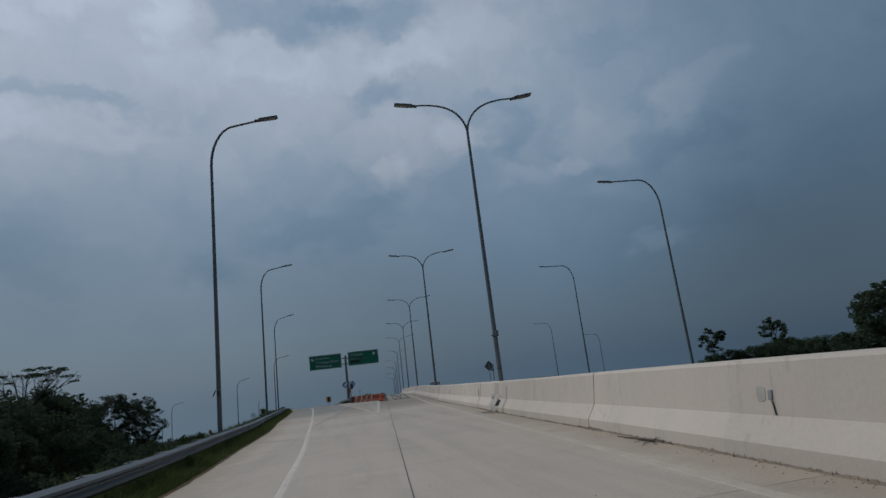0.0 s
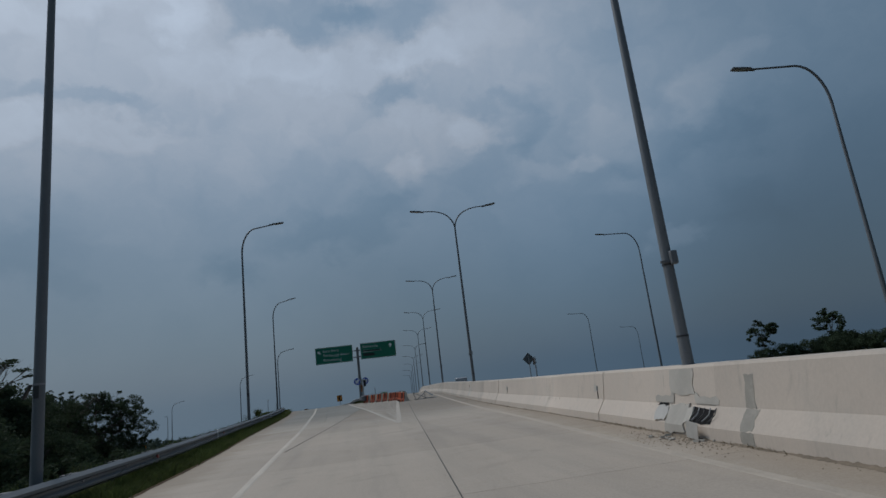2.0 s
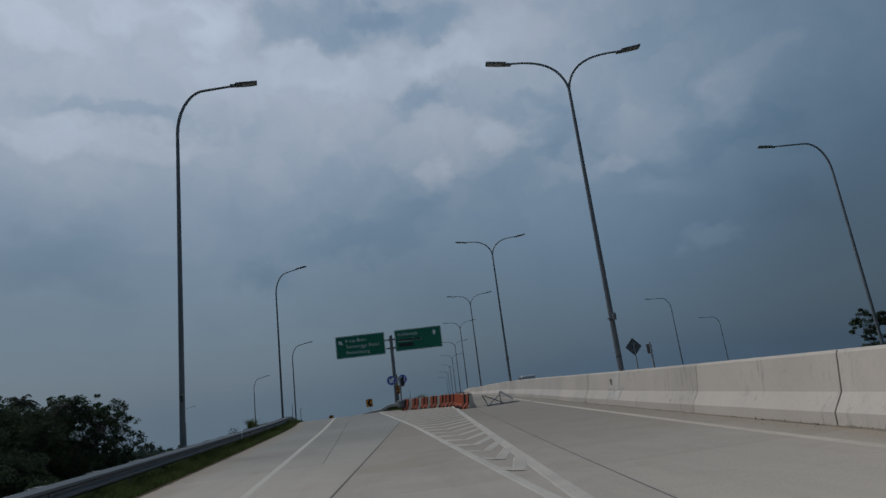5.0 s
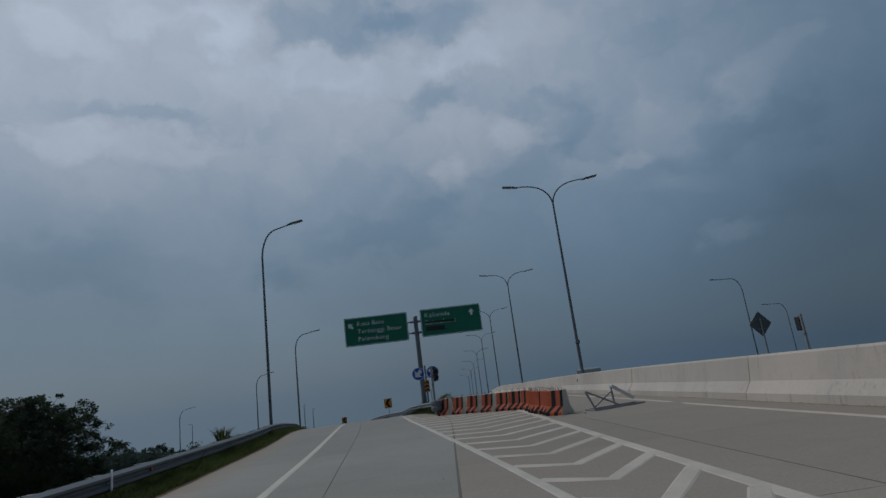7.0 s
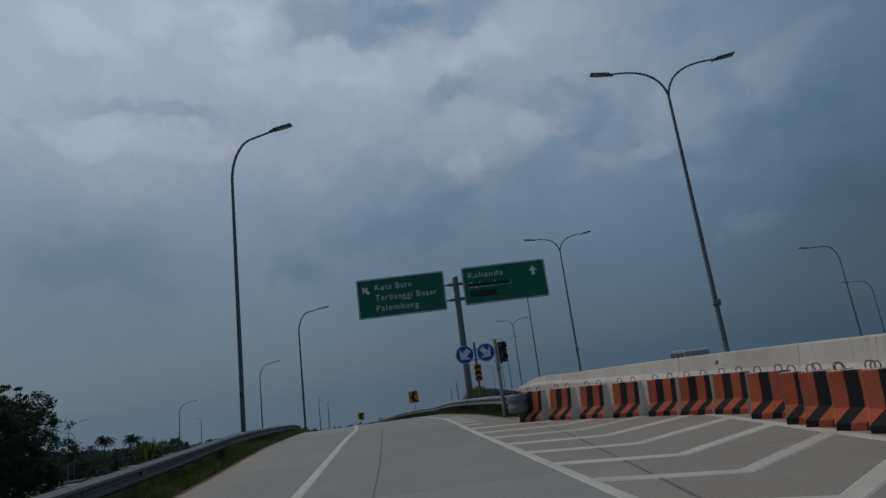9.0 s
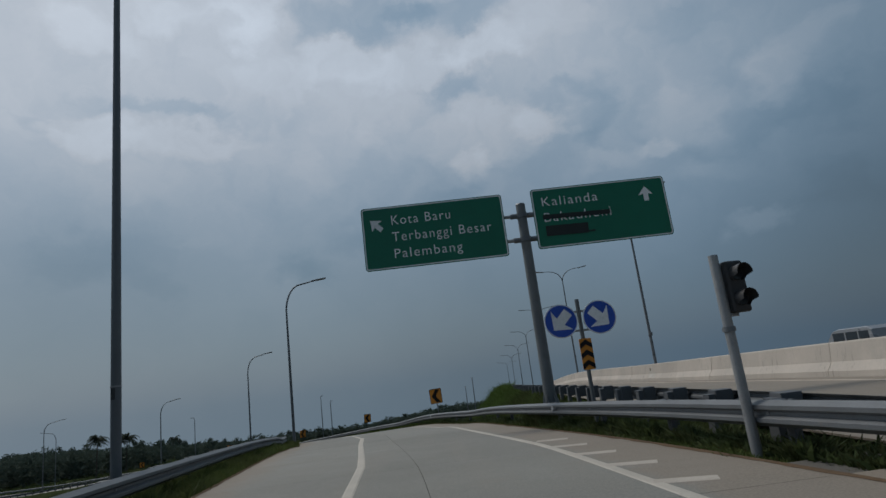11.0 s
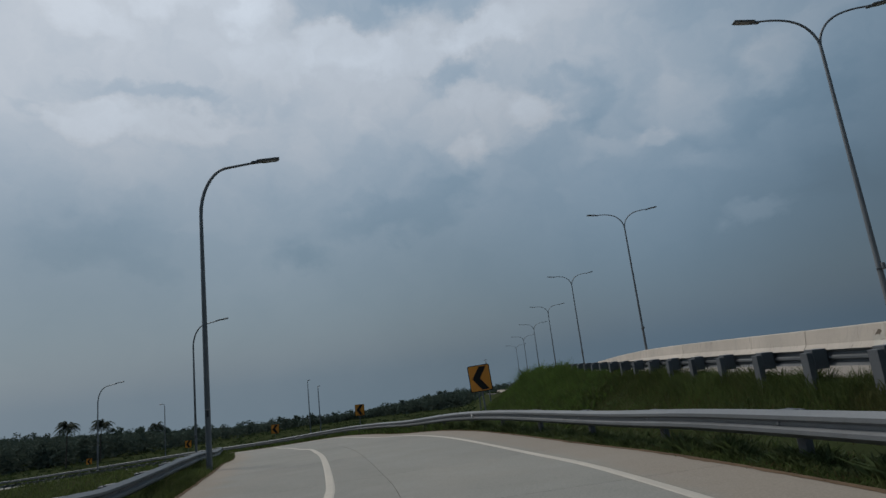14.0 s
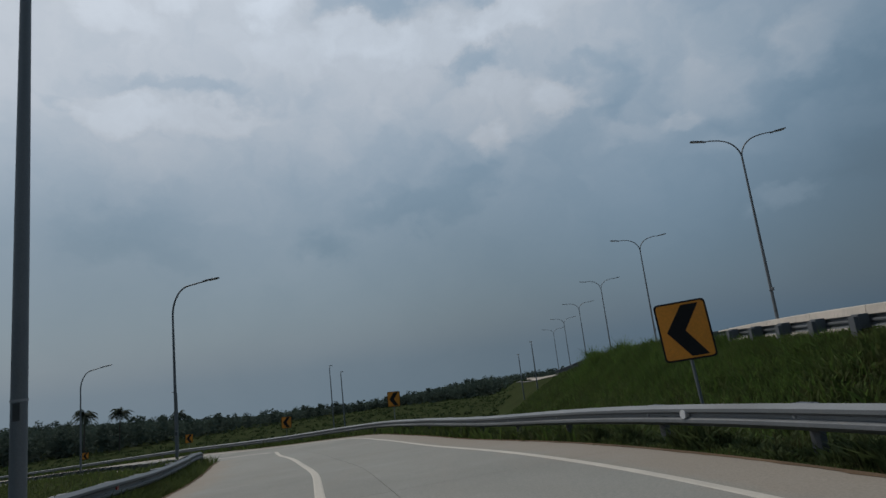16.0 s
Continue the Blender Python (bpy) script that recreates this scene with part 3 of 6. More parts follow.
def ramp_slab(a, b, s0, s1):
    """Slab between two offsets from the ramp's left edge, given as functions of the station."""
    def point(u, t):
        return left_pt(u, a(u) + (b(u) - a(u)) * t)
    def dust(u, t):
        off = a(u) + (b(u) - a(u)) * t
        w = catmull(RAMP, u)[3]
        d = max(0.0, 1.05 - off / 1.25)
        p = point(u, t)
        if 36 < u < 80:
            d = max(d, 0.85 * min(1.0, (u - 34) / 14.0) * min(1.0, max(0.0, (p.x - gore_left(p.y) + 0.1) / 0.4)))
        if u > 74:
            d = max(d, min(1.0, max(0.0, 1.5 - (w - off) / 1.15)))
        return min(1.0, d)
    return slab(point, s0, s1, road, dust, 5, 16 if 36 < s0 < 80 else 5)


def lane_slab(a, b, y0, y1, ground):
    def point(u, t):
        return ground(a(u) + (b(u) - a(u)) * t, u)
    def dust(u, t):
        d = foot(u) - (a(u) + (b(u) - a(u)) * t)
        return max(0.85 * min(1.0, max(0.0, (u - 34) / 14.0)), 0.95 - d / 1.6, (1.05 - (a(u) + (b(u) - a(u)) * t - catmull(RAMP, u)[0] + catmull(RAMP, u)[3]) / 1.25) if u < 40.1 else 0.0)
    return slab(point, y0, y1, opposite if a(y0) > foot(y0) else carriageway, dust, 5, 10 if 50 < y0 < 80 else 5)


def build_slabs():
    s = 40.0
    while s < 215:
        e = s + 5.0
        w = catmull(RAMP, (s + e) / 2)[3]
        full = lambda u: catmull(RAMP, u)[3]
        if w < 4.2:
            ramp_slab(lambda u: 0.0, full, s, e)
        else:
            ramp_slab(lambda u: 0.0, joint_line, s, e)
            ramp_slab(joint_line, full, s, e)
        s = e
    y = -20.0
    while y < 75:
        e = min(76.0, y + 5.0)
        wide = 1.0 if y < 39 else 0.0
        lane_slab(lambda u: catmull(RAMP, u)[0] - wide * catmull(RAMP, u)[3], lambda u: foot(u) - LANE, y, e, on_gore)
        lane_slab(lambda u: foot(u) - LANE, foot, y, e, on_gore)
        y = e
    far_side = lambda x, u: Vector((x, u, main_z(u) - tilt(u)))
    for k in range(26):
        u0 = -20.0 + 10.0 * k
        lane_slab(lambda u: foot(u) + 0.98, lambda u: foot(u) + 5.6, u0, u0 + 10.0, far_side)
        lane_slab(lambda u: foot(u) + 5.6, lambda u: foot(u) + 10.9, u0, u0 + 10.0, far_side)
    while y < 240:
        e = y + 5.0
        lane_slab(main_edge, lambda u: foot(u) - LANE, y, e, on_main)
        lane_slab(lambda u: foot(u) - LANE, foot, y, e, on_main)
        y = e


# ---- painted markings ----
def ribbon(pts, width, lift=0.007, rim=0.025):
    """A film of paint along a line, thinning out to its rims."""
    g = Geo()
    width -= rim
    vs = []
    for i, p in enumerate(pts):
        d = (pts[min(i + 1, len(pts) - 1)] - pts[max(i - 1, 0)])
        d.z = 0
        d.normalize()
        side = Vector((-d.y, d.x, 0))
        up = Vector((0, 0, lift))
        vs += [p + side * (width / 2 + rim), p + side * (width / 2) + up, p - side * (width / 2) + up, p - side * (width / 2 + rim)]
    g.add(vs, [(4 * i + k, 4 * i + k + 1, 4 * i + k + 5, 4 * i + k + 4) for i in range(len(pts) - 1) for k in range(3)])
    return g


def gore_left(y):
    return catmull([(36, 2.0), (51.6, 1.22), (55.7, 0.98), (63.2, 0.42), (67.3, 0.1), (73, -0.35), (80.4, -0.72)], y)[0]


def gore_right(y):
    return 2.0 + 0.0635 * (y - 36)


def line_x(y):
    return catmull([(-20, -0.55), (0, -0.8), (9, -0.95), (15, -1.05), (21, -1.26), (37.9, -1.9), (54.9, -2.66), (63, -3.04), (81, -4.15), (90, -4.9)], y)[0]


def build_markings():
    structure("line_left_near", ribbon([on_gore(line_x(y), y) for y in frange(-20, 38, 1.0)], 0.105), M_CREAMP, "pale cream edge line on the concrete ramp")
    structure("line_left", ribbon([on_gore(line_x(y), y) for y in frange(38.02, 81, 1.0)] + [left_pt(s, left_line(s)) for s in frange(83, 215, 1.0)], 0.13), M_PAINT, "worn white edge line on the concrete ramp")
    structure("line_right", ribbon([on_gore(gore_left(y), y) for y in frange(36, 80, 1.0)] + [ramp_pt(s, 1.20) for s in frange(81, 215, 1.0)], 0.125), M_PAINT, "worn white edge line along the gore and ramp")
    structure("line_gore", ribbon([on_gore(gore_right(y), y) for y in frange(36, 70, 1.0)], 0.18), M_OLDPAINT, "faded white line along the gore")
    structure("line_median", ribbon([on_gore(foot(y) - 0.85, y) for y in frange(-20, 75, 1.0)] + [on_main(foot(y) - 0.85, y) for y in frange(77, 240, 2.0)], 0.15), M_DUSTP, "faded dusty white line beside the median barrier")
    structure("joint_lane", ribbon([on_gore(foot(y) - LANE, y) for y in frange(-20, 75, 1.0)], 0.016, 0.004, 0.004), M_JOINT, "dark sealed lengthwise joint in the concrete")
    structure("joint_ramp", ribbon([on_gore(catmull(RAMP, y)[0], y) for y in frange(29, 72, 1.0)], 0.034, 0.004, 0.004), M_JOINT, "dark open joint between ramp and carriageway")
    hatching = tagged(new("gore_hatching"), "white painted chevron hatching on the gore", "road marking", "", "structure")
    y = 41.0
    while y < 82:
        xl = gore_left(min(y, 80))
        if y < 73.5:
            xr = gore_right(y + 0.9) - 0.05
            xm = xl + 0.42 * (gore_right(y) - xl)
            ym = y - 0.55 - 0.06 * (xm - xl)
            pts = [on_gore(xl + 0.05, y), on_gore((xl + xm) / 2, (y + ym) / 2), on_gore(xm, ym), on_gore((xm + xr) / 2, ym + (y + 0.9 - ym) * 0.5), on_gore(xr, y + 0.9)]
        else:
            pts = [on_gore(xl, y), on_gore(min(xl + 0.6, catmull(RAMP, y)[0] - 0.25), y - 0.2)]
        part("hatch", ribbon(pts, 0.20, 0.009), M_OLDPAINT, hatching)
        y += 1.45


build_markings()


# ---- median barrier ----
PROFILE = [(-0.50, 0.0), (-0.49, 0.18), (-0.31, 0.46), (-0.23, 1.03), (-0.20, 1.07), (0.20, 1.07), (0.23, 1.03), (0.31, 0.46), (0.49, 0.18), (0.50, 0.0)]
BH = 1.07


def axis_x(y):
    return foot(y) + 0.5


def on_axis(y, z=0.0):
    return Vector((axis_x(y), y, main_z(y) - tilt(y) + z))


def build_barrier():
    barrier = tagged(new("median_barrier"), "pale weathered concrete median barrier with stains", "barrier", "", "structure")
    y, seg = -22.1, 4.8
    side = Vector((1, -SLOPE, 0)).normalized()
    k = 0
    while y < 400:
        e = y + seg
        if e > 160:
            e = y + 4 * seg
        off = (0.006 if k % 3 == 0 else -0.004) if y < 160 else 0.0
        crack = 0.006 if y < 30 else 0.011
        fr = [(on_axis(u, -0.03) + side * off, side, Vector((0, 0, 1))) for u in (y + crack, (y + e) / 2, e - crack)]
        g = Geo().sweep([(u, v + (0.03 if v > 0 else 0.0)) for u, v in PROFILE], fr)
        # darker, greyer grades farther along the barrier
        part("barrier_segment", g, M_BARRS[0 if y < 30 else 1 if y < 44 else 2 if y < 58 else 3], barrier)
        y, k = e, k + 1
    return barrier


build_barrier()


# ---- lamps ----
def lamp_head(parent, p, sgn, axis):
    """A slim lantern at the end of an arm; axis: unit vector outwards."""
    tilt = Matrix.Rotation(radians(-8), 4, "Y") if sgn > 0 else Matrix.Rotation(radians(8), 4, "Y")
    m = Matrix.Translation(p) @ tilt
    g = Geo().box((0.78, 0.30, 0.07), Matrix.Translation((sgn * 0.30, 0, 0.02)), 0.03)
    g.box((0.24, 0.14, 0.10), Matrix.Translation((-sgn * 0.16, 0, 0.0)), 0.03)
    g.v = [tuple(m @ Vector(q)) for q in g.v]
    head = part("lantern", g, M_GALVP, parent)
    g = Geo().box((0.5, 0.22, 0.03), Matrix.Translation((sgn * 0.36, 0, -0.025)), 0.01)
    g.v = [tuple(m @ Vector(q)) for q in g.v]
    part("lens", g, M_LENS, head)


def arm_path(sgn, z0, reach, rise):
    """Curved arm: up from the pole and out."""
    pts = []
    for i in range(13):
        t = i / 12
        x = reach * (0.42 * t**2.2 + 0.58 * t**1.35) if i else 0.0
        z = z0 + rise * (1 - (1 - t) ** 2.4)
        pts.append(Vector((sgn * x, 0, z)))
    return pts


def double_lamp(base=-0.05):
    ob = thing("street_lamp", "tall galvanised twin-arm street lamp standing on the median barrier", "street lamp", "twin-arm lamps along the median")
    part("pole", Geo().tube([(0, 0, base - 0.05), (0, 0, 4), (0, 0, 10.45)], [0.098, 0.084, 0.056], 12), M_GALVP, ob)
    part("base_collar", Geo().tube([(0, 0, base - 0.04), (0, 0, base + 0.015)], [0.125, 0.108], 14), M_GALVP, ob)
    for sgn in (-1, 1):
        pts = arm_path(sgn, 10.4, 2.3, 1.34)
        part("arm", Geo().tube(pts, [0.05 - 0.0012 * i for i in range(13)], 8), M_GALVP, ob)
        lamp_head(ob, pts[-1], sgn, None)
    g = Geo().box((0.12, 0.12, 0.24), Matrix.Translation((0.06, -0.13, 1.78)), 0.02)
    g.box((0.30, 0.04, 0.05), Matrix.Translation((-0.02, -0.10, 1.72)), 0.01)
    part("junction_box", g, M_GALVP, ob, "weathered grey junction box strapped to the pole")
    part("strap", Geo().tube([(0, 0, 1.66), (0, 0, 1.70)], [0.104, 0.104], 12), M_DARK, ob)
    part("strap", Geo().tube([(0, 0, 0.42), (0, 0, 0.45)], [0.104, 0.104], 12), M_DARK, ob)
    return ob


def single_lamp(label, group, height, reach, tight=False):
    ob = thing("street_lamp", label, "street lamp", group)
    top = height - 1.95
    part("pole", Geo().tube([(0, 0, -0.4), (0, 0, 4), (0, 0, top + 0.05)], [0.092, 0.080, 0.056], 12), M_GALVP, ob)
    pts = []
    for i in range(15):
        t = i / 14
        if tight:
            a = min(1.0, t / 0.6) * math.pi / 2
            k = max(0.0, t - 0.6) / 0.4
            pts.append(Vector((1.15 * (1 - math.cos(a)) + (reach - 1.15) * k, 0, top + 1.85 * math.sin(a) + 0.10 * k)))
        else:
            a = min(1.0, t / 0.6) * math.pi / 2
            k = max(0.0, t - 0.6) / 0.4
            x = 0.85 * (1 - math.cos(a)) + (reach - 0.85) * k
            pts.append(Vector((x, 0, top + 1.5 * math.sin(a) + 0.22 * x)))
    part("arm", Geo().tube(pts, [0.058 - 0.0013 * i for i in range(15)], 8), M_GALVP, ob)
    lamp_head(ob, pts[-1], 1, None)
    part("service_hatch", Geo().box((0.07, 0.02, 0.20), Matrix.Translation((0, -0.082, 1.80)), 0.005), M_DARK, ob, "dark service hatch")
    part("hatch_strap", Geo().tube([(0, 0, 1.91), (0, 0, 1.94)], [0.092, 0.092], 12), M_GALV, ob)
    part("base_plate", Geo().box((0.42, 0.42, 0.03), Matrix.Translation((0, 0, 0.0)), 0.006), M_GALVP, ob)
    return ob


def lamp_row(label, group, height, reach, spots, tight=False):
    first = single_lamp(label, group, height, reach, tight)
    for i, (x, y, a) in enumerate(spots):
        m = pose(x, y, ground_height(x, y), 0, 0, a)
        if i == 0:
            first.matrix_basis = m
        else:
            copy_thing(first, m)


def build_lamps():
    first = double_lamp()
    ys = [-6.0, 22.3, 51.2, 79.0, 107.3, 135.5, 162.1, 186.0, 209.0, 233.0, 257.0]
    turn = -6.0
    for i, y in enumerate(ys):
        p = on_axis(y, BH)
        up = tilt(y)
        m = pose(p.x, p.y, p.z + up + 0.05, 0, 0, turn)
        if up > 0.02:
            double_lamp(-up - 0.05).matrix_basis = m
        elif i == 0:
            first.matrix_basis = m
        else:
            copy_thing(first, m)
    lamp_row("tall galvanised single-arm street lamp behind the guardrail", "single-arm lamps along the ramp", 12.72, 2.05, [(-6.15, 51.3, 10)])
    first = single_lamp("tall galvanised single-arm street lamp with a loose hatch cover", "single-arm lamps along the ramp", 12.84, 2.05)
    first.matrix_basis = pose(-4.52, 23.5, ground_height(-4.52, 23.5), 0, 0, 0)
    part("loose_cover", Geo().box((0.03, 0.10, 0.24), Matrix.Translation((-0.15, -0.05, 1.82)) @ Matrix.Rotation(radians(24), 4, "Y"), 0.01), M_DARK, first, "dark hatch cover hanging open")
    lamp_row("tall galvanised single-arm street lamp beside the gore", "single-arm lamps along the ramp", 12.2, 1.95, [(-8.15, 80.0, -8)])
    lamp_row("galvanised single-arm street lamp behind the guardrail of the bend", "single-arm lamps along the bend", 10.3, 1.95, [(-21.9, 133.2, 12)])
    lamp_row("galvanised single-arm street lamp far down the bend", "single-arm lamps along the bend", 9.7, 1.95, [(-40.77, 154.86, 18)])
    lamp_row("galvanised single-arm street lamp at the start of the bend", "single-arm lamps along the bend", 10.14, 1.95, [(-11.25, 106.5, 17)])
    lamp_row("grey single-arm street lamp across the opposite carriageway", "single-arm lamps beyond the median", 12.6, 3.0, [(20.75, 32.4, 169), (26.6, 61.0, 169)], True)
    # pole heights of these two set so that the tips fit the camera's view
    lamp_row("grey single-arm street lamp far across the opposite carriageway", "single-arm lamps beyond the median", 11.0, 3.0, [(43.9, 116.3, 169)], True)
    lamp_row("grey single-arm street lamp farthest beyond the opposite carriageway", "single-arm lamps beyond the median", 14.8, 3.0, [(64.4, 138.4, 169)], True)
    lamp_row("galvanised single-arm street lamp on the low end of the bend", "single-arm lamps along the bend", 11.9, 2.6, [(-71.5, 178.2, 25)])
    lamp_row("galvanised single-arm street lamp across the low end of the bend", "single-arm lamps along the bend", 13.8, 2.2, [(-82.3, 199.3, 205)])
    first = thing("street_lamp", "distant slim grey street lamp beyond the ramp", "street lamp", "far street lamps")
    part("pole", Geo().tube([(0, 0, -16), (0, 0, -6), (0, 0, -0.3)], [0.12, 0.10, 0.06], 8), M_GALVP, first)
    part("arm", Geo().tube([(0, 0, -0.35), (0.12, 0, -0.06), (0.45, 0, 0.0)], [0.06, 0.055, 0.05], 8), M_GALVP, first)
    part("lantern", Geo().box((0.75, 0.32, 0.12), Matrix.Translation((0.7, 0, 0.0)), 0.04), M_GALVP, first)
    far = [(-59.5, 214.7, -1.1, 170), (-26.1, 197.0, 0.31, 80), (-22.4, 186.6, -0.84, 85), (4.4, 191.2, -1.41, 90), (5.3, 181.7, 0.24, 88)]
    for i, (x, y, z, a) in enumerate(far):
        if i == 0:
            first.matrix_basis = pose(x, y, z, 0, 0, a)
        else:
            copy_thing(first, pose(x, y, z, 0, 0, a))


build_lamps()


# ---- guardrails ----
WPROF = [(0.0, -0.155), (0.045, -0.125), (0.085, -0.10), (0.085, -0.055), (0.02, -0.02), (0.02, 0.02), (0.085, 0.055), (0.085, 0.10), (0.045, 0.125), (0.0, 0.155)]
WCLOSED = WPROF + [(u - 0.006, v) for u, v in WPROF[::-1]]


def rail_frames(fn, stations):
    pts = [fn(s) for s in stations]
    rows = []
    for i, p in enumerate(pts):
        d = (pts[min(i + 1, len(pts) - 1)] - pts[max(i - 1, 0)]).normalized()
        side = Vector((d.y, -d.x, 0)).normalized()
        rows.append((p, side, Vector((0, 0, 1))))
    return rows


def guardrail(label, fn, stations, flip, post_step, reflect=None, block=0.17, deep=0.20, tall=0.30):
    """fn: centre of the rail. flip: the face looks to the other side."""
    ob = thing("guardrail", label, "guardrail", "steel guardrails")
    rows = rail_frames(fn, stations)
    if flip:
        rows = [(p, -s, u) for p, s, u in rows]
    part("rail", Geo().sweep(WCLOSED, rows, smooth=False), M_RAIL, ob)
    post = Geo()
    post.box((0.10 if block < 0.2 else 0.13, block * 0.85, 1.2), Matrix.Translation((-0.06 - deep, 0, -0.47)), 0.006)
    post_me = post.mesh("post", M_POST)
    spacer_me = Geo().box((deep, block, tall), Matrix.Translation((-0.015 - deep / 2, 0, -0.005)), 0.008).mesh("spacer_block", M_POST)
    bolt_me = Geo().tube([(0.015, 0, 0), (0.035, 0, 0)], 0.022, 8).mesh("bolt", M_GALV)
    plate_me = Geo().box((0.02, 0.06, 0.34), Matrix.Translation((0.10, 0, 0.04)), 0.006).mesh("delineator", M_WHITE)
    refl_me = Geo().tube([(0.015, 0, 0), (0.05, 0, 0)], 0.06, 14).mesh("reflector", M_RED)
    acc, last, k = 0.0, rows[0][0], 0
    for i in range(1, len(rows)):
        p, s, u = rows[i]
        acc += (p - last).length
        last = p
        if acc >= post_step:
            acc = 0.0
            m = Matrix.Translation(p) @ Matrix(((s.x, -s.y, 0), (s.y, s.x, 0), (0, 0, 1))).to_4x4()
            part("post", post_me, None, ob, m=m)
            part("spacer_block", spacer_me, None, ob, m=m)
            part("bolt", bolt_me, None, ob, m=m)
            if reflect and k in (22, 27, 37, 42, 62, 72):
                part("reflector", refl_me, None, ob, "red reflector disc", m=m)
            if reflect and k in (26, 36):
                part("delineator", plate_me, None, ob, "white upright delineator plate", m=m)
            k += 1
    return ob


def main_rail_pt(y):
    return Vector((main_edge(y) - 0.45, y, main_z(y) + 0.42))


guardrail("galvanised steel W-beam guardrail along the grass verge", lambda s: left_pt(s, -0.75, 0.38), frange(-18, 225, 0.5), False, 2.0, True)
outer_rail = guardrail("galvanised steel W-beam guardrail on the outside of the bend", lambda s: ramp_pt(s, -0.45, 0.45), frange(73.5, 258, 0.5), True, 3.0)
guardrail("galvanised guardrail with thick spacer blocks seen from behind", main_rail_pt, frange(75, 190, 0.5), False, 2.0, None, 0.29, 0.27, 0.38)


def rail_discs():
    """White reflector discs on the road side of the outer rail."""
    for s in (85.0, 109.0):
        p, nrm, d, w = ramp_at(s)
        c = p - nrm * 0.45 + Vector((0, 0, 0.47))
        part("reflector", Geo().tube([c + nrm * 0.03, c + nrm * 0.10], 0.065, 16), M_TIN, outer_rail, "white reflector disc")


rail_discs()


# ---- signs ----
def text_mesh(text, size, mat, depth=0.004):
    cu = bpy.data.curves.new("text", "FONT")
    cu.body, cu.size, cu.extrude = text, size, depth
    cu.space_character = 1.17
    cu.offset = -0.002
    ob = bpy.data.objects.new("text", cu)
    me = bpy.data.meshes.new_from_object(ob)
    bpy.data.objects.remove(ob)
    me.materials.clear()
    me.materials.append(mat)
    return me


def round_rect(w, h, r, n=5):
    pts = []
    for cx, cz, a0 in ((w / 2 - r, -h / 2 + r, -90), (w / 2 - r, h / 2 - r, 0), (-w / 2 + r, h / 2 - r, 90), (-w / 2 + r, -h / 2 + r, 180)):
        pts += [(cx + r * math.cos(radians(a0 + 90 * k / n)), cz + r * math.sin(radians(a0 + 90 * k / n))) for k in range(n + 1)]
    return pts


def frame_band(outer, inner, y):
    """A thin flat band between two outlines of equal count, its face to -y."""
    g = Geo()
    n = len(outer)
    g.add([(x, y, z) for x, z in outer] + [(x, y, z) for x, z in inner], [(k, (k + 1) % n, n + (k + 1) % n, n + k) for k in range(n)])
    return g


def arrow_outline(length, head, half, shaft):
    """An arrow that points up, centred; half: half the width of its head."""
    h = length / 2
    return [(-shaft / 2, -h), (shaft / 2, -h), (shaft / 2, h - head * 0.92), (half, h - head * 1.06), (0, h), (-half, h - head * 1.06), (-shaft / 2, h - head * 0.92)]


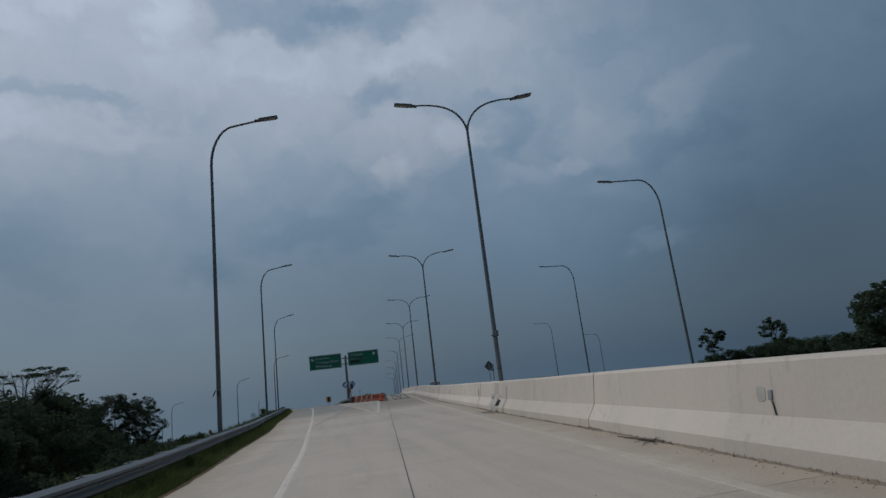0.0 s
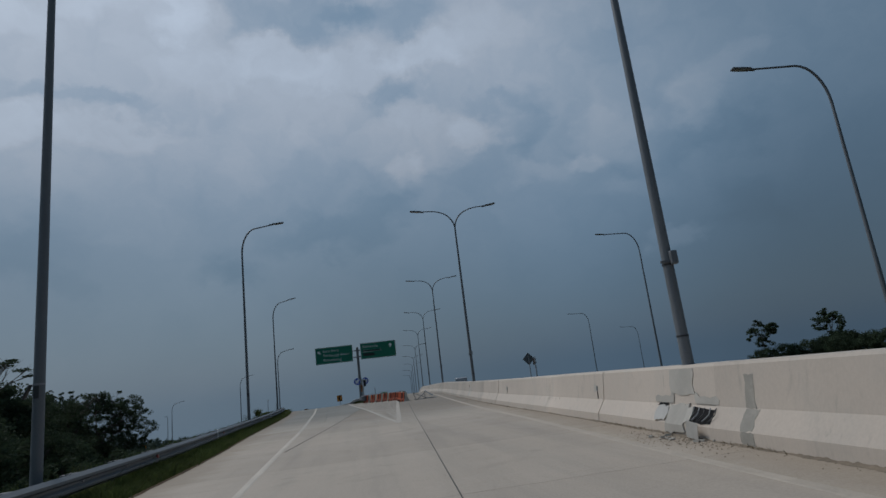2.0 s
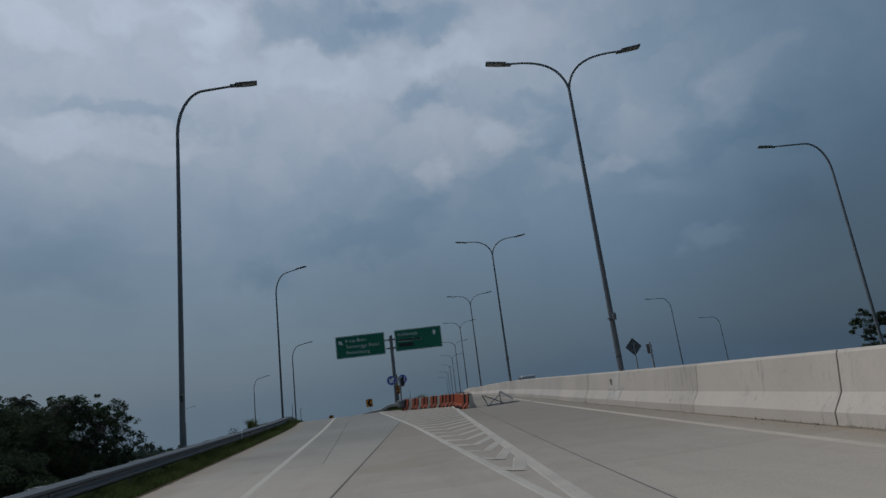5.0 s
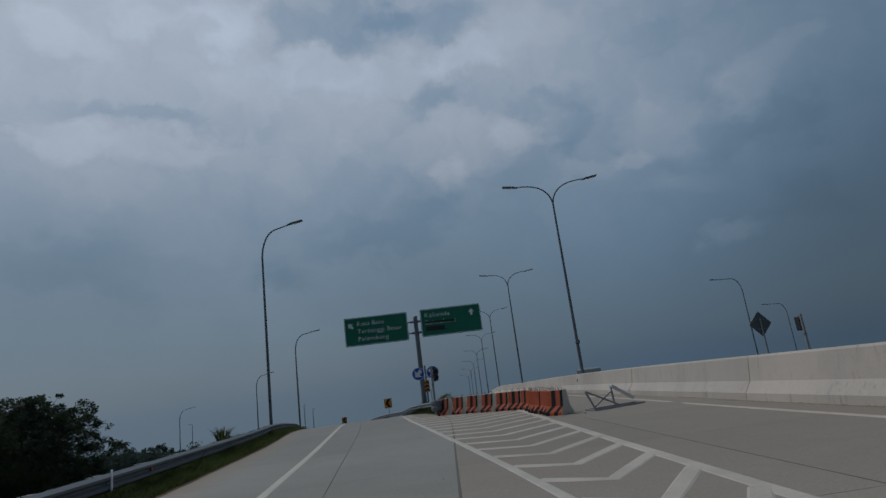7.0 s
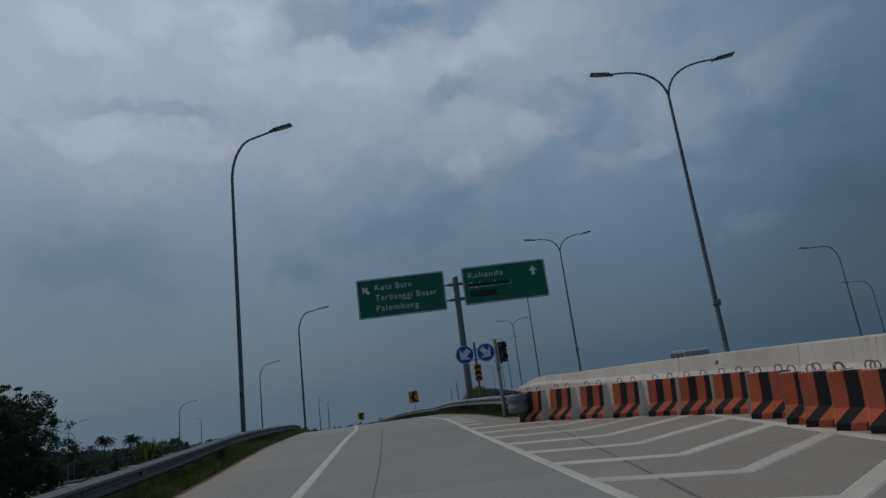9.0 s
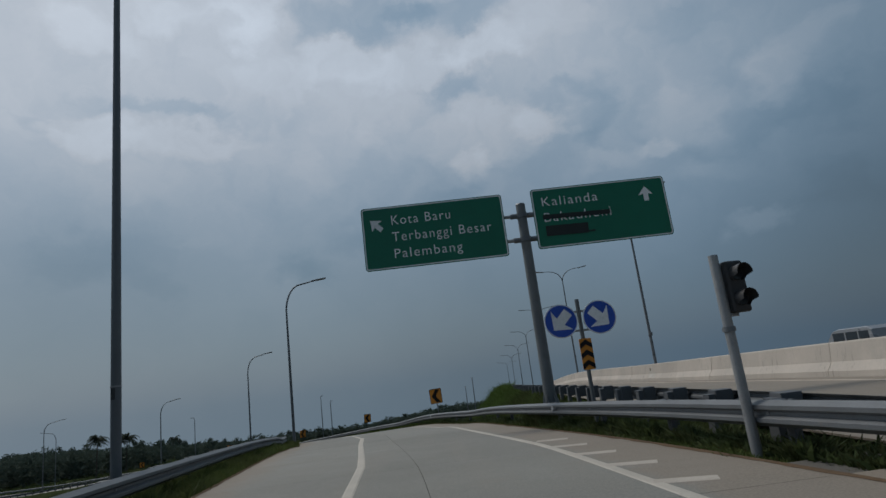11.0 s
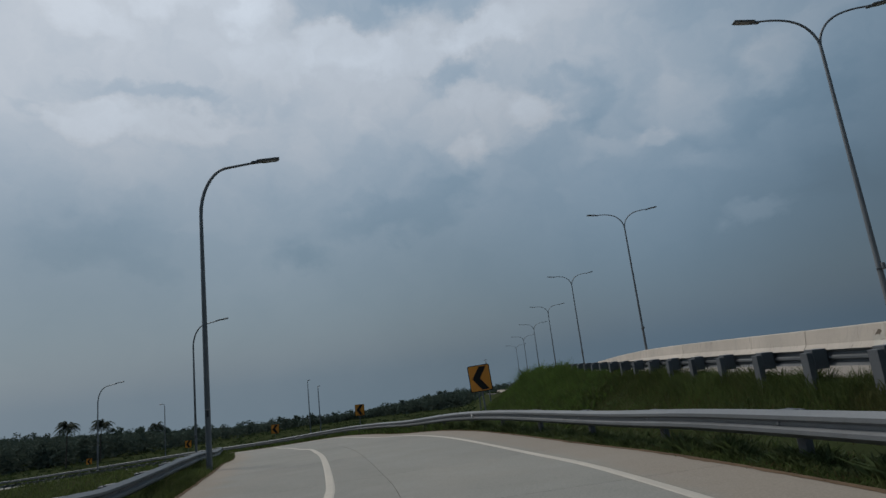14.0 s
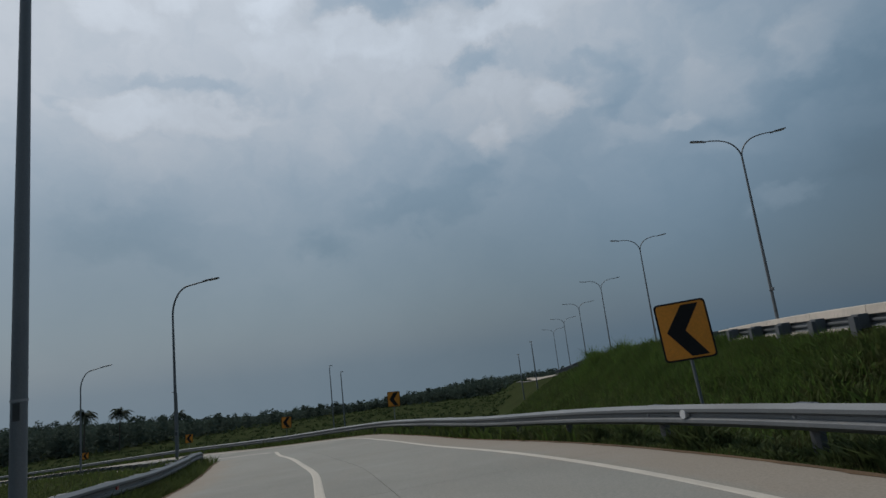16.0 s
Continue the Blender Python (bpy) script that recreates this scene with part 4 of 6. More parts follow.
def direction_sign():
    x0, y0 = 0.88, 87.5
    z0 = ground_height(x0, y0)
    ob = thing("direction_sign", "green direction sign with two lettered panels on a grey pole", "road sign", m=pose(x0, y0, 0))
    part("pole", Geo().tube([(0, 0, z0 - 0.3), (0, 0, 5.86)], [0.185, 0.15], 18), M_SIGNP, ob)
    part("pole_cap", Geo().tube([(0, 0, 5.86), (0, 0, 5.90), (0, 0, 5.93)], [0.158, 0.15, 0.06], 18), M_GALV, ob)
    g = Geo().tube([(0, 0, z0 - 0.1), (0, 0, z0 + 0.06)], [0.33, 0.33], 18)
    for k in range(6):
        a = k * math.pi / 3
        g.add([(0.17 * math.cos(a), 0.17 * math.sin(a), z0 + 0.06), (0.34 * math.cos(a), 0.34 * math.sin(a), z0 + 0.06), (0.30 * math.cos(a), 0.30 * math.sin(a), z0 + 0.45), (0.17 * math.cos(a), 0.17 * math.sin(a), z0 + 0.95)], [(0, 1, 2, 3)])
    part("base_flange", g, M_GALV, ob)
    for z in (5.50, 4.70):
        for sgn in (-1, 1):
            part("bracket", Geo().tube([(sgn * 0.12, 0, z), (sgn * 0.62, 0, z)], [0.055, 0.055], 10), M_GALV, ob)
        part("clamp", Geo().tube([(0, 0, z - 0.07), (0, 0, z + 0.07)], [0.19, 0.19], 16), M_GALVP, ob)
        for sgn in (-1, 1):
            part("coupling", Geo().tube([(sgn * 0.18, 0, z), (sgn * 0.38, 0, z)], [0.085, 0.085], 10), M_GALVP, ob)
    panels = ((-4.29, 0.29, 5.255, 2.06), (1.25, 5.70, 5.32, 2.0))
    for i, (xa, xb, zc, h) in enumerate(panels):
        w, xc = xb - xa, (xa + xb) / 2 - x0
        m = Matrix.Translation((xc, -0.06, zc))
        board = part("panel", Geo().plate(round_rect(w, h, 0.10), 0.03, m), M_GREEN, ob, "green reflective sign panel with white lettering")
        part("border", frame_band([(x + xc, z + zc) for x, z in round_rect(w - 0.05, h - 0.05, 0.085)], [(x + xc, z + zc) for x, z in round_rect(w - 0.12, h - 0.12, 0.06)], -0.064), M_WHITE, board)
        for zz in (-0.55, 0.25):
            part("stiffener", Geo().box((w * 0.96, 0.05, 0.08), Matrix.Translation((xc, -0.005, zc + zz))), M_GALV, board)
        if i == 0:
            rows = (("Kota Baru", 0.41, 1.90), ("Terbanggi Besar", -0.14, 3.20), ("Palembang", -0.69, 2.17))
            lx, rot, ax, az = -1.37, 45, -1.84, 0.44
        else:
            rows = (("Kalianda", 0.40, 1.84), ("Bakauheni", -0.13, 2.20))
            lx, rot, ax, az = -1.93, 0, 1.55, 0.46
        for text, dz, wide in rows:
            full = text_mesh(text, 0.44, M_WHITE)
            squeeze = wide / (max(v.co.x for v in full.vertices) - min(v.co.x for v in full.vertices))
            bpy.data.meshes.remove(full)
            for k, ch in enumerate(text):
                if ch == " ":
                    continue
                me, whole = text_mesh(ch, 0.44, M_WHITE), text_mesh(text[:k + 1], 0.44, M_WHITE)
                dx = (max(v.co.x for v in whole.vertices) - max(v.co.x for v in me.vertices)) * squeeze
                bpy.data.meshes.remove(whole)
                part("letter", me, None, board, "", Matrix.Translation((xc + lx + dx, -0.066, zc + dz)) @ Matrix.Rotation(radians(90), 4, "X") @ Matrix.Diagonal((squeeze, 1, 1, 1)))
        am = Matrix.Translation((xc + ax, -0.068, zc + az)) @ Matrix.Rotation(radians(-rot), 4, "Y")
        part("arrow", Geo().plate(arrow_outline(0.50, 0.28, 0.24, 0.16), 0.006, am), M_WHITE, board)
        if i == 1:
            for bx, bz, bw, bh in ((-0.83, 0.01, 2.22, 0.15), (-1.21, -0.45, 1.38, 0.34), (-0.42, -0.58, 0.22, 0.05)):
                part("masking_strip", Geo().box((bw, 0.004, bh), Matrix.Translation((xc + bx, -0.075, zc + bz)) @ Matrix.Rotation(radians(1.2), 4, "Y")), M_MASK, board, "black masking tape over old lettering")
    return ob


direction_sign()


def disc(r, n=36):
    return [(r * math.cos(2 * math.pi * k / n), r * math.sin(2 * math.pi * k / n)) for k in range(n)]


def keep_signs():
    x0, y0 = 1.02, 83.2
    z0 = ground_height(x0, y0)
    ob = thing("round_sign_post", "two round blue arrow signs and striped plate on a post", "road sign", m=pose(x0, y0, 0))
    part("post", Geo().tube([(0, 0, z0 - 0.3), (0, 0, 2.14)], [0.05, 0.05], 12), M_SIGNP, ob)
    for z in (1.85, 1.40):
        part("crossbar", Geo().box((1.0, 0.03, 0.05), Matrix.Translation((0, -0.01, z)), 0.005), M_GALV, ob)
    for dx, rot in ((-0.47, -135), (0.46, 135)):
        m = Matrix.Translation((dx, -0.07, 1.66))
        plate = part("sign_plate", Geo().plate(disc(0.40), 0.02, m), M_WHITE, ob)
        part("blue_face", Geo().plate(disc(0.375), 0.006, Matrix.Translation((dx, -0.075, 1.66))), M_BLUE, plate, "round blue reflective face")
        am = Matrix.Translation((dx, -0.08, 1.66)) @ Matrix.Rotation(radians(rot), 4, "Y")
        part("arrow", Geo().plate(arrow_outline(0.56, 0.29, 0.33, 0.23), 0.005, am), M_WHITE, plate)
    plate = part("hazard_plate", Geo().plate(round_rect(0.29, 0.72, 0.03), 0.015, Matrix.Translation((0.02, -0.07, 0.84))), M_YELL, ob, "orange hazard plate with black chevrons")
    for k in range(3):
        z = 0.49 + 0.235 * k
        pts = [(-0.145, z), (0, z + 0.10), (0.145, z), (0.145, z + 0.115), (0, z + 0.215), (-0.145, z + 0.115)]
        left, right = [pts[0], pts[1], pts[4], pts[5]], [pts[1], pts[2], pts[3], pts[4]]
        g = Geo()
        for side in (left, right):
            g.plate([(x + 0.02, min(zz, 1.195)) for x, zz in side], 0.005, Matrix.Translation((0, -0.078, 0)))
        part("stripe", g, M_BLACK, plate, "black chevron stripe")
    return ob


keep_signs()


def traffic_light(x0, y0, top, face, label):
    z0 = ground_height(x0, y0)
    ob = thing("traffic_light", label, "traffic light", m=pose(x0, y0, 0, 0, 0, face))
    part("post", Geo().tube([(0, 0, z0 - 0.3), (0, 0, top)], [0.065, 0.06], 12), M_GALV, ob)
    body = part("housing", Geo().box((0.25, 0.14, 0.66), Matrix.Translation((0.20, -0.03, top - 0.43)), 0.03), M_DARK, ob, "black housing with two lamps")
    for k in range(2):
        z = top - 0.27 - 0.32 * k
        g = Geo()
        rings = []
        for yy, r in ((-0.10, 0.10), (-0.28, 0.108)):
            rings.append([Vector((0.20 + r * math.cos(a), yy if math.sin(a) > -0.3 else min(-0.10, yy + 0.12), z + r * math.sin(a))) for a in [radians(-60 + 300 * i / 18) for i in range(19)]])
        n = 19
        g.add(rings[0] + rings[1], [(i, i + 1, n + i + 1, n + i) for i in range(n - 1)], True)
        part("visor", g, M_DARK, body)
        part("lamp_glass", Geo().tube([(0.20, -0.098, z), (0.20, -0.115, z)], [0.092, 0.08], 16), M_GLASS, body)
    for z in (top - 0.15, top - 0.78):
        part("arm", Geo().box((0.22, 0.04, 0.04), Matrix.Translation((0.07, 0, z)), 0.005), M_GALV, ob)
    part("clamp", Geo().tube([(0, 0, top - 0.98), (0, 0, top - 0.92)], [0.08, 0.08], 12), M_GALVP, ob)
    return ob


traffic_light(1.12, 76.7, 1.80, 8, "unlit black traffic light on a grey post at the guardrail nose")
traffic_light(18.6, 71.4, 1.95, 115, "unlit black traffic light seen over the median barrier")


def diamond_sign():
    x0, y0 = 19.2, 75.5
    ob = thing("diamond_sign", "bare grey back of a diamond warning sign on a post", "road sign", m=pose(x0, y0, 0, 0, 0, 6))
    part("post", Geo().tube([(0, 0, main_z(y0) - 0.3), (0, 0, 2.2)], [0.05, 0.05], 10), M_GALV, ob)
    m = Matrix.Translation((0, 0.05, 1.87)) @ Matrix.Rotation(radians(45), 4, "Y")
    part("plate", Geo().plate(round_rect(0.98, 0.98, 0.06), 0.02, m), M_RAIL, ob, "dull grey metal back")
    for z in (1.6, 2.1):
        part("bracket", Geo().box((0.5, 0.03, 0.05), Matrix.Translation((0, 0.03, z))), M_GALV, ob)
    return ob


diamond_sign()


def chevron_sign():
    ob = thing("chevron_sign", "orange bend marker with a black chevron on a thin post", "road sign", "bend markers along the curve")
    part("post", Geo().tube([(0, 0.05, -2.2), (0, 0.05, 0.38)], [0.027, 0.027], 8), M_GALVP, ob)
    plate = part("plate", Geo().plate(round_rect(0.82, 0.96, 0.07), 0.015), M_BLACK, ob)
    part("face", Geo().plate(round_rect(0.76, 0.90, 0.05), 0.006, Matrix.Translation((0, -0.006, 0))), M_YELL, plate, "orange reflective face")
    pts = [(-0.285, 0.0), (0.02, 0.42), (0.295, 0.42), (0.01, 0.0), (0.295, -0.42), (0.02, -0.42)]
    left, right = [pts[0], pts[3], pts[2], pts[1]], [pts[0], pts[5], pts[4], pts[3]]
    g = Geo().plate(left, 0.004, Matrix.Translation((0, -0.010, 0)))
    g.plate(right, 0.004, Matrix.Translation((0, -0.010, 0)))
    part("chevron", g, M_BLACK, plate)
    return ob


def build_chevrons():
    first = chevron_sign()
    for i, (x, y, z, a) in enumerate([(-2.41, 109.4, -0.37, -13), (-9.75, 134.0, -2.4, 6), (-19.05, 144.9, -3.83, 14), (-33.16, 160.1, -5.44, 24), (-53.6, 176.35, -7.44, 32)]):
        m = pose(x, y, z, 0, -3 if i == 0 else 2, a)
        if i == 0:
            first.matrix_basis = m
        else:
            copy_thing(first, m).scale = (0.88, 0.88, 0.88)


build_chevrons()


# ---- concrete blocks on the gore ----
def concrete_block():
    ob = thing("concrete_block", "concrete barrier block with black and orange stripes and lifting loops", "barrier block", "striped blocks across the gore")
    L, prof = 0.64, [(-0.29, 0.0), (-0.29, 0.10), (-0.16, 0.29), (-0.095, 0.76), (-0.08, 0.78), (0.08, 0.78), (0.095, 0.76), (0.16, 0.29), (0.29, 0.10), (0.29, 0.0)]
    rows = [(Vector((u, 0, 0)), Vector((0, 1, 0)), Vector((0, 0, 1))) for u in (-L / 2, L / 2)]
    part("body", Geo().sweep(prof, rows), M_BLKCON, ob)
    lim = L / 2 - 0.003
    front = [(-0.29, 0.0), (-0.29, 0.10), (-0.225, 0.195), (-0.16, 0.29), (-0.138, 0.45), (-0.116, 0.61), (-0.095, 0.76), (-0.08, 0.78)]
    for k, (a, b) in enumerate(((-0.32, -0.13), (-0.13, 0.04), (0.04, 0.21), (0.21, 0.36), (0.36, 0.54))):
        g = Geo()
        vs = []
        for y, z in front:
            sh = -0.20 * max(0.0, min(1.0, (0.30 - z) / 0.22))
            vs += [(max(-lim, min(lim, a + sh)), y - 0.004, z), (max(-lim, min(lim, b + sh)), y - 0.004, z)]
        g.add(vs, [(2 * i, 2 * i + 1, 2 * i + 3, 2 * i + 2) for i in range(7)])
        part("stripe", g, M_ORANGE if k % 2 == 0 else M_BLACK, ob, "worn orange paint" if k % 2 == 0 else "worn black paint")
    for x in (-0.17, 0.17):
        pts = [Vector((x - 0.05, 0, 0.74)), Vector((x - 0.055, 0, 0.83)), Vector((x - 0.03, 0, 0.875)), Vector((x + 0.03, 0, 0.875)), Vector((x + 0.055, 0, 0.83)), Vector((x + 0.05, 0, 0.74))]
        part("lifting_loop", Geo().tube(pts, 0.009, 6), M_REBAR, ob)
    return ob


def build_blocks():
    rnd = random.Random(5)
    first = concrete_block()
    row = [(1.43, 72.75), (2.05, 72.2), (2.62, 71.45), (3.18, 70.7), (3.72, 69.98), (4.12, 69.3), (4.50, 68.62)]
    row += [(4.44, 67.27), (4.33, 66.15), (4.30, 65.65), (4.30, 65.05), (4.36, 64.5), (4.34, 63.9), (4.30, 63.3)]
    spots = [(x, y, -52 + rnd.uniform(-4, 4)) for x, y in row]
    for i, (x, y, a) in enumerate(spots):
        m = pose(x, y, gore_z(x, y), 0, 0, a)
        if i == 0:
            ob = first
            first.matrix_basis = m
        else:
            ob = copy_thing(first, m)
        ob.scale = (1.0, 1.0, 0.95)


build_blocks()


# ---- fallen steel stand ----
def steel_stand():
    ob = thing("steel_stand", "grey steel frame of a collapsed road barricade lying on the concrete", "barricade", m=pose(5.25, 62.75, -0.565, 0, 0, 22))
    bar = 0.045
    def beam(name, a, b, mat=M_GALV, w=bar):
        a, b = Vector(a), Vector(b)
        d = b - a
        m = Matrix.Translation((a + b) / 2) @ d.to_track_quat("X", "Z").to_matrix().to_4x4()
        part(name, Geo().box((d.length, w, w), m, 0.004), mat, ob)
    beam("base_bar", (0, 0, 0.03), (2.0, 0, 0.03))
    beam("base_bar", (0.15, 0.62, 0.03), (2.1, 0.55, 0.03))
    beam("base_bar", (0, 0, 0.032), (0.15, 0.62, 0.032))
    beam("base_bar", (2.0, 0, 0.032), (2.1, 0.55, 0.032))
    beam("upright", (0.03, 0.0, 0.05), (-0.22, 0.05, 0.60))
    beam("brace", (-0.22, 0.05, 0.60), (1.0, 0.05, 0.08))
    beam("upright", (1.05, 0.3, 0.05), (1.05, 0.35, 0.66))
    beam("plank", (1.05, 0.33, 0.66), (1.72, 0.15, 0.20), M_TIN, 0.09)
    beam("brace", (1.05, 0.35, 0.5), (0.5, 0.62, 0.06))
    return ob


steel_stand()


# ---- damage and fittings at the median barrier ----
def face_m(y, v):
    """Pose on the barrier's near face at height v over the road: x along the barrier, y into it, z up the face."""
    for (u0, v0), (u1, v1) in zip(PROFILE[:4], PROFILE[1:4]):
        if v0 <= v <= v1:
            break
    t = (v - v0) / (v1 - v0)
    u = u0 + (u1 - u0) * t
    side = Vector((1, -SLOPE, 0)).normalized()
    along = Vector((SLOPE, 1, 0)).normalized()
    up = (side * (u1 - u0) + Vector((0, 0, 1)) * (v1 - v0)).normalized()
    inward = up.cross(-along)
    if inward.dot(side) < 0:
        inward = -inward
    p = on_axis(y, v) + side * u
    m = Matrix((-along, inward, up)).transposed().to_4x4()
    m.translation = p - inward * 0.009
    return m


def ragged(w, h, n, seed, rough=0.12):
    r = random.Random(seed)
    pts = []
    for k in range(n):
        a = 2 * math.pi * k / n
        q = 1.0 / max(abs(math.cos(a)), abs(math.sin(a)))
        q = min(q, 1.25) * (1 - r.random() * rough)
        pts.append((w / 2 * q * math.cos(a), h / 2 * q * math.sin(a)))
    return pts


def face_grid(y0, y1, rows, lift, seed, rough=0.05, steps=6):
    """A thin layer on the barrier's near face between two stations, in rows of heights, with uneven edges."""
    r = random.Random(seed)
    side = Vector((1, -SLOPE, 0)).normalized()
    vs = []
    for i, v in enumerate(rows):
        a, b = y0 + r.uniform(-rough, rough), y1 + r.uniform(-rough, rough)
        for k in range(steps + 1):
            y = a + (b - a) * k / steps
            edge = r.uniform(-rough, rough) * 0.5 if i in (0, len(rows) - 1) else 0.0
            h = max(0.01, min(1.02, v + edge))
            u = next(u0 + (u1 - u0) * (h - v0) / (v1 - v0) for (u0, v0), (u1, v1) in zip(PROFILE[:4], PROFILE[1:4]) if v0 <= h <= v1)
            vs.append(on_axis(y, h) + side * (u - lift))
    n = steps + 1
    front = [(i * n + k, i * n + k + 1, (i + 1) * n + k + 1, (i + 1) * n + k) for i in range(len(rows) - 1) for k in range(steps)]
    g = Geo().add(vs, front)
    m = len(rows)
    rim = [k for k in range(n)] + [i * n + steps for i in range(1, m)] + [(m - 1) * n + k for k in range(steps - 1, -1, -1)] + [i * n for i in range(m - 2, 0, -1)]
    back = [vs[k] + side * (lift + 0.004) for k in rim]
    o = len(g.v)
    g.v += [tuple(p) for p in back]
    q = len(rim)
    g.f += [(rim[k], rim[(k + 1) % q], o + (k + 1) % q, o + k) for k in range(q)]
    g.s += [False] * q
    return g


def repair(y, seed):
    ob = thing("mortar_repair", "grey mortar repair smeared round a lamp pole base on the barrier", "concrete repair", "mortar repairs under the lamps")
    part("upper_patch", face_grid(y - 0.34, y + 0.34, (0.62, 0.78, 0.92, 1.06), 0.004, seed, 0.06), M_PATCH, ob)
    part("side_patch", face_grid(y - 0.85, y + 0.80, (0.48, 0.55, 0.63), 0.004, seed + 1, 0.10, 9), M_PATCH, ob)
    part("lower_patch", face_grid(y - 0.62, y - 0.05, (0.20, 0.33, 0.46), 0.005, seed + 2, 0.06), M_PATCH, ob)
    part("lower_patch", face_grid(y + 0.15, y + 0.72, (0.22, 0.34, 0.46), 0.005, seed + 3, 0.06), M_PATCH, ob)
    part("cover_sheet", face_grid(y - 0.02, y + 0.2, (0.26, 0.36, 0.44), 0.006, seed + 9, 0.03), M_COVER, ob, "pale sheet patch")
    part("hole", face_grid(y + 0.32, y + 0.62, (0.66, 0.74, 0.82), 0.005, seed + 11, 0.08), M_DIRT, ob, "brown chipped hollow")
    return ob


for _y, _s in ((51.2, 4), (79.0, 8), (107.3, 12)):
    repair(_y, _s)


def broken_base():
    y = 22.2
    ob = thing("broken_barrier_base", "broken concrete with dark hole and loose cover sheets under a lamp", "concrete damage")
    part("upper_patch", face_grid(21.76, 22.56, (0.62, 0.78, 0.94, 1.07), 0.004, 31, 0.05), M_PATCH, ob)
    for c, flip in ((22.78, 1), (21.36, -1)):
        hump = [(-0.34, -0.075), (0.34, -0.075), (0.36, 0.0), (0.26, 0.05), (0.10, 0.02), (-0.06, 0.045), (-0.22, 0.03), (-0.31, 0.11), (-0.37, 0.04)]
        part("side_patch", Geo().plate([(flip * -u, v) for u, v in hump][:: -flip], 0.004, face_m(c, 0.555)), M_PATCH, ob)
    # holes are flat black layers on the face: their inner shade is painted
    part("hole", face_grid(20.90, 21.80, (0.21, 0.29, 0.36, 0.425), 0.004, 34, 0.03), M_BLACK, ob, "black layer for the shade in a broken hole with cables")
    part("hole", face_grid(22.60, 23.02, (0.425, 0.465), 0.004, 35, 0.03), M_BLACK, ob, "black layer for the shade in a broken slot")
    part("mortar_wrap", face_grid(21.86, 22.50, (0.04, 0.17, 0.32, 0.46), 0.022, 36, 0.05), M_PATCH, ob)
    part("cover_sheet", face_grid(22.54, 22.98, (0.21, 0.32, 0.42), 0.030, 37, 0.05), M_COVER, ob, "loose pale sheet cover")
    part("cover_sheet", face_grid(21.70, 21.88, (0.22, 0.33, 0.43), 0.028, 38, 0.03), M_PATCH, ob, "loose pale sheet cover")
    part("cover_sheet", Geo().plate([(-0.22, -0.12), (0.14, -0.15), (0.21, 0.10), (-0.12, 0.13)], 0.006, face_m(21.42, 0.14) @ Matrix.Translation((0, -0.10, 0.0)) @ Matrix.Rotation(radians(6), 4, "X")), M_COVER, ob, "loose pale sheet cover")
    for k in range(4):
        q = 21.05 + 0.16 * k
        pts = [face_m(q, 0.42) @ Vector((0, -0.012, 0)), face_m(q - 0.06, 0.33) @ Vector((0, -0.03, 0)), face_m(q + 0.09, 0.24) @ Vector((0, -0.02, 0))]
        part("cable", Geo().tube(pts, 0.008, 6), M_GALV if k % 2 else M_DARK, ob)
    for v0, v1, a, b in ((0.46, 0.90, 20.12, 20.34), (0.19, 0.455, 20.05, 20.33), (0.02, 0.18, 20.02, 20.30)):
        part("stain", face_grid(a, b, tuple(v0 + (v1 - v0) * k / 4 for k in range(5)), 0.008, int(v0 * 100) + 39, 0.03, 4), M_STREAK, ob, "dark grey streak")
    r = random.Random(2)
    for k in range(9):
        a = foot(y) - 0.06 - 0.32 * r.random()
        q = y + r.uniform(-1.2, 0.2)
        z = gore_z(a, q)
        part("concrete_shard", Geo().box((r.uniform(0.05, 0.12), r.uniform(0.04, 0.08), 0.03), Matrix.Translation((a, q, z + 0.014)) @ Matrix.Rotation(r.uniform(0, 3), 4, "Z") @ Matrix.Rotation(0.15, 4, "X")), M_PATCH, ob)
    return ob


broken_base()


def drip_stain(y0, y1, v, longest, seed):
    """Runs of different length hanging from a height on the barrier's face."""
    r = random.Random(seed)
    ob = thing("barrier_stain", "thin grey runs of dirty water dried on the barrier", "stain", "stains on the barrier")
    q = y0
    while q < y1:
        w, h = r.uniform(0.012, 0.05), longest * r.uniform(0.1, 1.0) ** 2 + 0.012
        m = face_m(q, v - 0.5 * h) @ Matrix.Translation((0, -0.001, 0))
        part("drip", Geo().plate([(-w, h / 2), (-0.35 * w, -0.2 * h), (0.1 * w, -h / 2), (0.4 * w, -0.1 * h), (w, h / 2)], 0.003, m), M_DRIP, ob)
        q += r.uniform(0.05, 0.42)
    return ob


for _a, _b, _v, _h, _s in ((12.0, 15.0, 0.455, 0.05, 63), (29.4, 31.0, 0.44, 0.16, 66)):
    drip_stain(_a, _b, _v, _h, _s)


